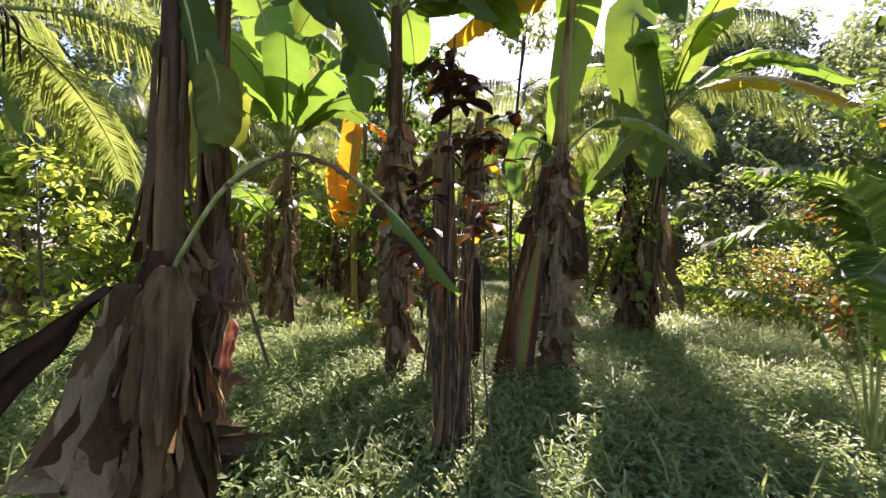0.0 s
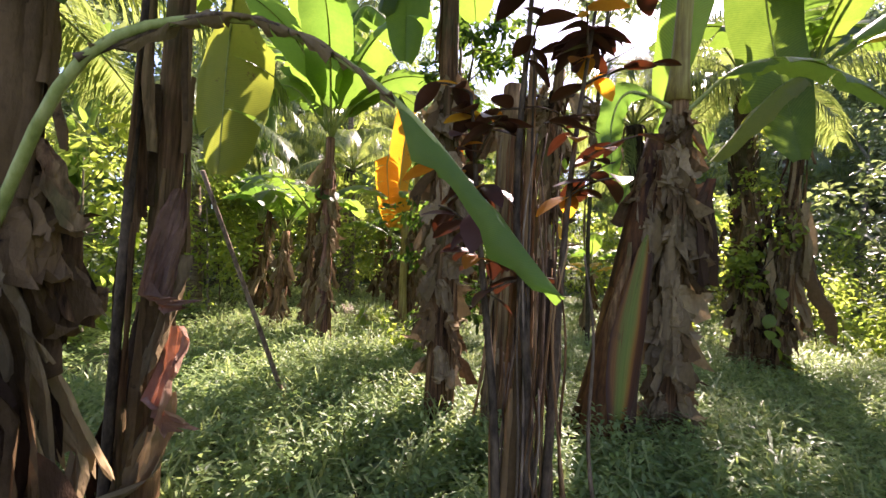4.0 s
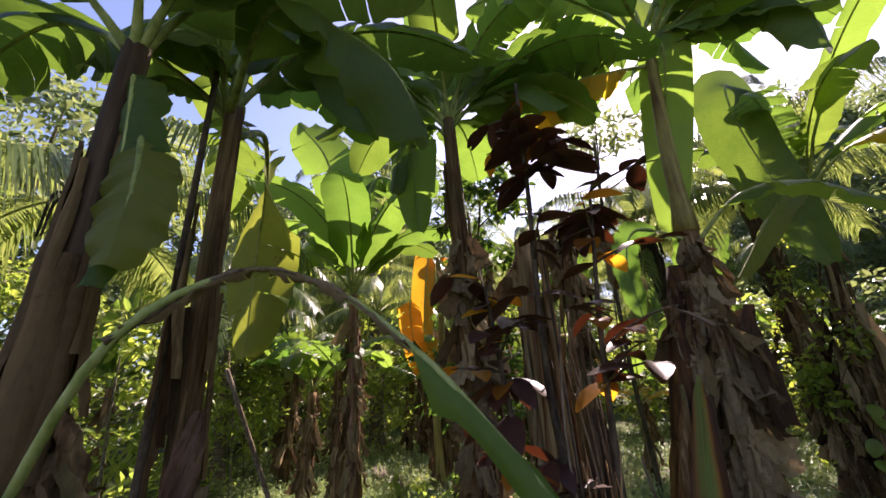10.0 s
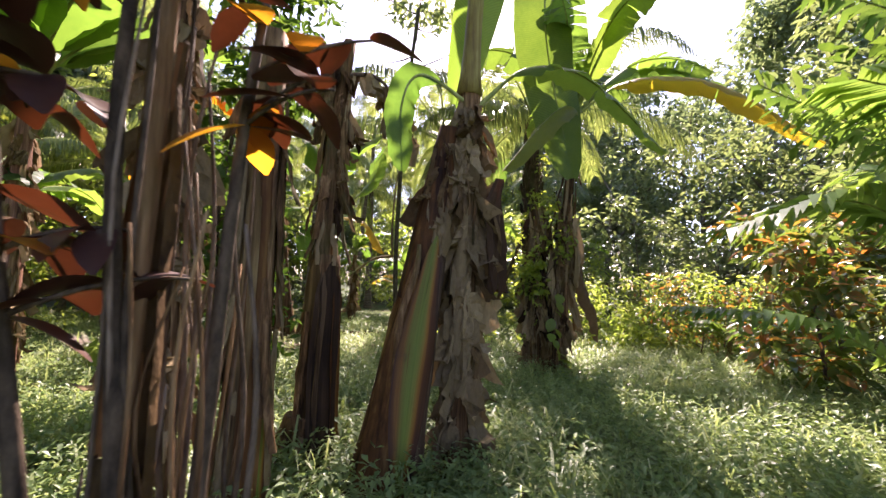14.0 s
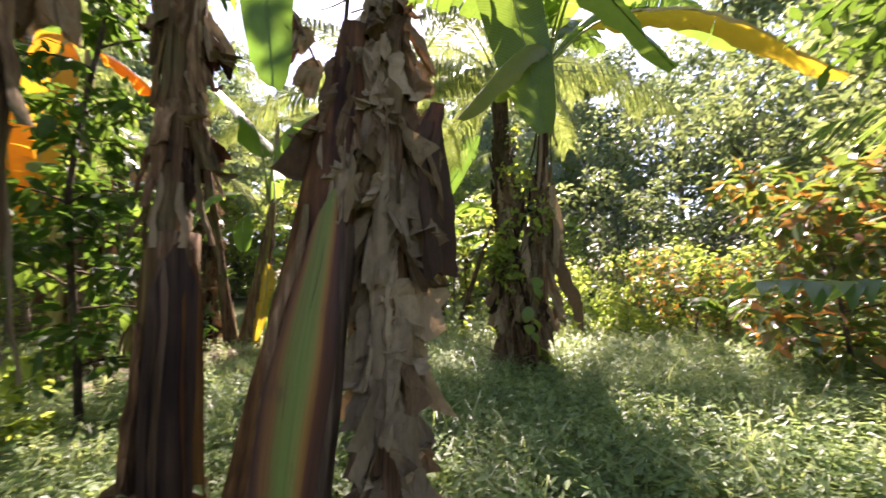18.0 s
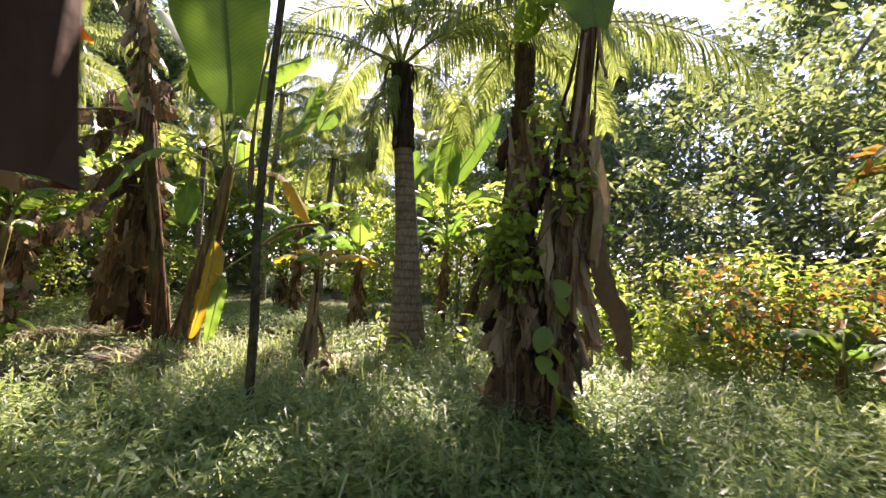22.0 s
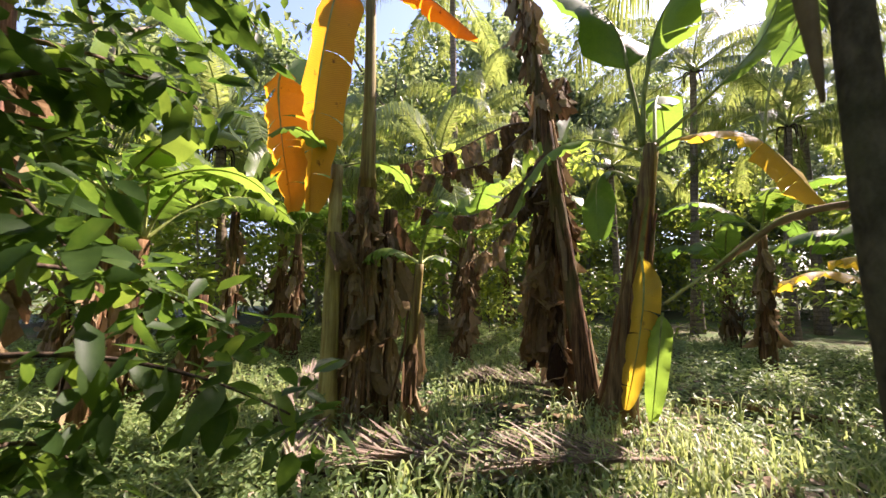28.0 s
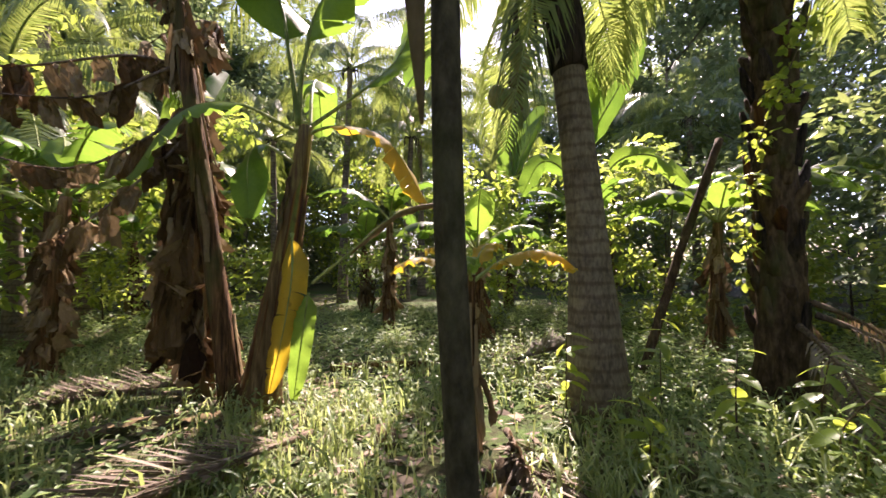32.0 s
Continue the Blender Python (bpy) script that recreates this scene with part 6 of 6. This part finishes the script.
leafy_tree((9.6, 13.4, 0), 2.0, 1.4, 3000, 0.14, FOREST_SUNLIT, "dense green bush behind the palms", 27, "bush", "bush", 0.03, 0.05, 34, TWIG)
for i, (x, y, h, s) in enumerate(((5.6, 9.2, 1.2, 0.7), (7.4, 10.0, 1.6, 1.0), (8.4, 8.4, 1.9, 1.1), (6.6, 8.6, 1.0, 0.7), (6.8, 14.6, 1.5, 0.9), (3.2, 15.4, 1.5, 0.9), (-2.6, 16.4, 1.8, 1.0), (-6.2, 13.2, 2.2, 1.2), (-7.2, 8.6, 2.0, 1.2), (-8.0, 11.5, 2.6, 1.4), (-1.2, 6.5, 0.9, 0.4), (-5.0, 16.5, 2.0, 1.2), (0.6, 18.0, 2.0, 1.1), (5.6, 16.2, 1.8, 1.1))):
    leafy_tree((x, y, 0), h, s, int((1300 if i < 4 else 800) * max(0.5, s)), 0.11 + 0.02 * s, FOREST_SUNLIT, "sunlit green undergrowth bush", 40 + i, "bush", "bush", 0.02, 0.05, 26, TWIG, "undergrowth")

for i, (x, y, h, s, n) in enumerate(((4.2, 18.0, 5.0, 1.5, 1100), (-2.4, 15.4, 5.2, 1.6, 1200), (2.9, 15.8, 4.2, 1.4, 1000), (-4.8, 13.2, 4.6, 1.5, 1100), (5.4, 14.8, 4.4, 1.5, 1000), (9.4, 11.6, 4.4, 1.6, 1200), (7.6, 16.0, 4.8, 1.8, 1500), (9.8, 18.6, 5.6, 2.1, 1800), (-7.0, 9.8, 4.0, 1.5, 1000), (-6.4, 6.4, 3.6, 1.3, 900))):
    # right of x = 7 the darker leaf colour stands in for shade
    leafy_tree((x, y, 0), h, s, n, 0.21, FOREST if x > 7 else FOREST_SUNLIT, "slender tree with thin sunlit yellow-green leaves", 80 + i, "small_tree", "tree", 0.035, 0.12, 22, BARK, "thin trees behind the clearing")

_kinds = [leafy_tree((13.2, 7.0, 0), 7.5, 2.4, 2900, 0.27, FOREST, "dark broad-leaved tree at the wood edge", 61, trunk=0.13, low=0.1, blobs=50, group="woodland"),
          leafy_tree((17.5, 13.0, 0), 9.0, 2.8, 3400, 0.29, FOREST, "tall dark broad-leaved tree", 62, trunk=0.16, low=0.12, blobs=54, group="woodland"),
          leafy_tree((12.0, 25.0, 0), 8.5, 3.0, 5000, 0.27, FOREST_SUNLIT, "sunlit broad-leaved tree behind the grove", 63, trunk=0.14, low=0.06, blobs=54, group="woodland")]

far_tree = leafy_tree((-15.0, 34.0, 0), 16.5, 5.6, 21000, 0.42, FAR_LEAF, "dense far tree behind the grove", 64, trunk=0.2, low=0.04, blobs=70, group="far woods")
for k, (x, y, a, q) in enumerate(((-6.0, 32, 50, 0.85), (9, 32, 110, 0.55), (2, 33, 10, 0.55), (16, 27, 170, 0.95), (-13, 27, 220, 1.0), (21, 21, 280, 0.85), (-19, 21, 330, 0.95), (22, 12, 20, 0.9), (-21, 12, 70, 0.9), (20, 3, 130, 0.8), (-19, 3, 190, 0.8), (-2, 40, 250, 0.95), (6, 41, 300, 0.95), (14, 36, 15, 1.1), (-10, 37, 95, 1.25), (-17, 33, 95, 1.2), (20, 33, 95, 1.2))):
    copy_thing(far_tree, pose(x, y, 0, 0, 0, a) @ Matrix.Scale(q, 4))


def plant_tree(k, x, y, turn, size):
    return copy_thing(_kinds[k], pose(x, y, 0, 0, 0, turn) @ Matrix.Scale(size, 4))


for k, x, y, a, s in ((0, 9.2, 5.2, 40, 0.75), (1, 14.5, 10.5, 120, 1.0), (0, 14.4, 14.0, 200, 1.15), (1, 12.5, 17.5, 300, 0.85), (1, 14.0, 5.0, 10, 1.0), (0, 10.0, 1.5, 150, 0.9), (1, 11.5, -2.5, 260, 0.9),
                      (2, 4.6, 29.0, 30, 0.8), (2, -0.6, 29.5, 110, 1.0), (2, -6.2, 28.0, 200, 1.0), (2, -8.4, 18.5, 280, 0.95), (2, -12.0, 15.5, 20, 0.9), (2, -13.5, 10.5, 90, 0.85), (2, -12.5, 5.5, 170, 0.85), (0, -10.5, 1.0, 60, 0.8),
                      (2, 9.5, 27.5, 10, 0.85), (1, 18.5, 22.0, 70, 1.3), (1, -14.0, 20.0, 145, 1.6), (1, -17.0, 10.0, 15, 1.5), (1, 11.0, 27.0, 190, 0.95), (0, 13.6, 9.4, 33, 0.85), (2, -13.5, 18.5, 5, 1.2),
                      (0, -6.0, -22.0, 10, 0.9), (1, 3.0, -24.0, 100, 0.9), (0, 12.0, -20.0, 220, 0.9), (2, -15.0, -18.0, 75, 0.9)):
    plant_tree(k, x, y, a, s)

# ---- litter ----
for i, (x, y, az, ln) in enumerate(((0.58, 10.39, -138, 1.6), (-0.7, 12.02, -116, 1.5), (-0.9, 11.6, -100, 1.3), (2.12, 10.2, 184, 1.0), (-0.3, 9.6, -131, 1.5), (-1.0, 8.2, -60, 2.0), (2.86, 12.35, 60, 1.2), (-2.6, 8.9, -40, 1.8))):
    ob = thing("fallen_frond", (x, y, 0.03), "dry brown palm frond lying on the ground", "palm frond", "fallen fronds")
    frond(ob, arch((0, 0, 0.06), az, ln, 5, 6), 0.6, 80, PALM_DRY, MIDRIB_DRY, 0.05, up=(0.4, 0.3, 1), wide=1.2, spread=0.26)
for x, y, az, ln, wd in ((0.62, 5.35, -22, 1.2, 0.26), (6.4, 6.75, 100, 0.9, 0.2), (-1.5, 10.6, 70, 1.3, 0.24), (1.4, 8.9, 40, 0.9, 0.2)):
    ob = thing("fallen_banana_leaf", (x, y, 0.05), "pale dry banana leaf lying crumpled on the ground", "dead leaf", "fallen banana leaves")
    a = radians(az)
    blade("leaf_blade", through_points([(0, 0, 0.02), (math.sin(a) * ln * 0.4, math.cos(a) * ln * 0.4, 0.09), (math.sin(a) * ln * 0.75, math.cos(a) * ln * 0.75, 0.05), (math.sin(a) * ln, math.cos(a) * ln, 0.0)], 30), wd, (0.2, 0.1, 1), DEAD, MIDRIB_DRY, ob, 0.08, 5, 0.3, ragged=0.4)
snag = thing("snag", (4.4, 11.9, 0), "dark leaning dead tree broken off among leaves", "dead tree")
v, f = tube(through_points([(0, 0, -0.1), (0.34, 0.02, 0.8), (0.66, 0.05, 1.6), (1.0, 0.06, 2.4), (1.32, 0.1, 3.1)], 24), np.linspace(0.06, 0.05, 24), 10, lambda x, q: 1 + 0.25 * noise.noise((math.cos(x) * 2, math.sin(x) * 2, q * 12)))
part("trunk", mesh_of("trunk", v, f, OLD_PALM), snag)
log = thing("fallen_log", (0.4, 12.47, 0.06), "thin dead banana stem lying on the ground", "log")
v, f = tube(through_points([(0, 0, 0), (0.6, -0.03, 0.03), (1.3, -0.08, 0.02), (1.7, -0.06, 0.0)], 16), np.linspace(0.05, 0.03, 16), 9, lambda x, q: 1 + 0.2 * noise.noise((math.cos(x), math.sin(x), q * 8)))
part("stalk", mesh_of("stalk", v, f, STEM), log)
for i, (x, y, h) in enumerate(((3.75, 9.75, 0.75), (4.1, 9.3, 0.6), (4.5, 9.8, 0.7), (3.6, 10.4, 0.9), (2.9, 9.6, 0.5), (4.7, 8.9, 0.65), (2.75, 10.5, 0.8), (-2.5, 8.2, 0.7), (5.3, 8.3, 0.8))):
    ob = thing("seedling", (x, y, 0), "slim sunlit seedling with broad green leaves", "seedling", "seedlings")
    _line = through_points([(0, 0, -0.02), (R(-0.05, 0.05), R(-0.05, 0.05), h * 0.5), (R(-0.12, 0.12), R(-0.12, 0.12), h)], 10)
    v, f = tube(_line, np.linspace(0.008, 0.004, 10), 6)
    part("stem", mesh_of("stem", v, f, TWIG), ob)
    for k in range(12):
        put_leaf(ob, seedling_leaf, _line[3 + k % 7], k * 137.5, R(-35, 25), R(-20, 20), R(0.7, 1.3))
husk = thing("coconut_husk", (1.95, 9.62, 0.07), "old dry coconut husk on the ground", "coconut")
_bm = bmesh.new()
bmesh.ops.create_icosphere(_bm, subdivisions=3, radius=0.1)
for w in _bm.verts:
    w.co *= 1 + 0.12 * noise.noise(w.co * 14)
    w.co.x *= 1.3
_me = bpy.data.meshes.new("shell")
_bm.to_mesh(_me)
_bm.free()
_me.materials.append(HUSK)
_me.shade_smooth()
part("shell", _me, husk)
copy_thing(husk, pose(1.15, 10.3, 0.07, 20, 10, 70))
copy_thing(husk, pose(0.1, 9.0, 0.06, 0, 30, 20))


def litter():
    g = np.random.default_rng(9)
    n = 3400
    x, y = g.normal(-0.2, 2.6, n), g.normal(9.8, 2.0, n)
    z = np.array([ground_height(a, b) for a, b in zip(x, y)]) + g.uniform(0.005, 0.05, n)
    a = g.uniform(0, 6.28, n)
    ln, w = g.uniform(0.04, 0.2, n), g.uniform(0.008, 0.04, n)
    p = np.stack([x, y, z], 1)
    d = np.stack([np.cos(a), np.sin(a), g.normal(0, 0.12, n)], 1) * ln[:, None]
    s = np.stack([-np.sin(a), np.cos(a), g.normal(0, 0.3, n)], 1) * w[:, None]
    V = np.stack([p, p + d * 0.5 + s, p + d, p + d * 0.5 - s], 1).reshape(-1, 3)
    q = (np.arange(n) * 4)[:, None]
    ob = new("leaf_litter", fast_mesh("leaf_litter", V, np.concatenate([q + np.array([0, 1, 2]), q + np.array([0, 2, 3])], 0), LITTER))
    tagged(ob, "scattered dry brown leaves on the ground", "leaf litter", kind="stuff")


litter()
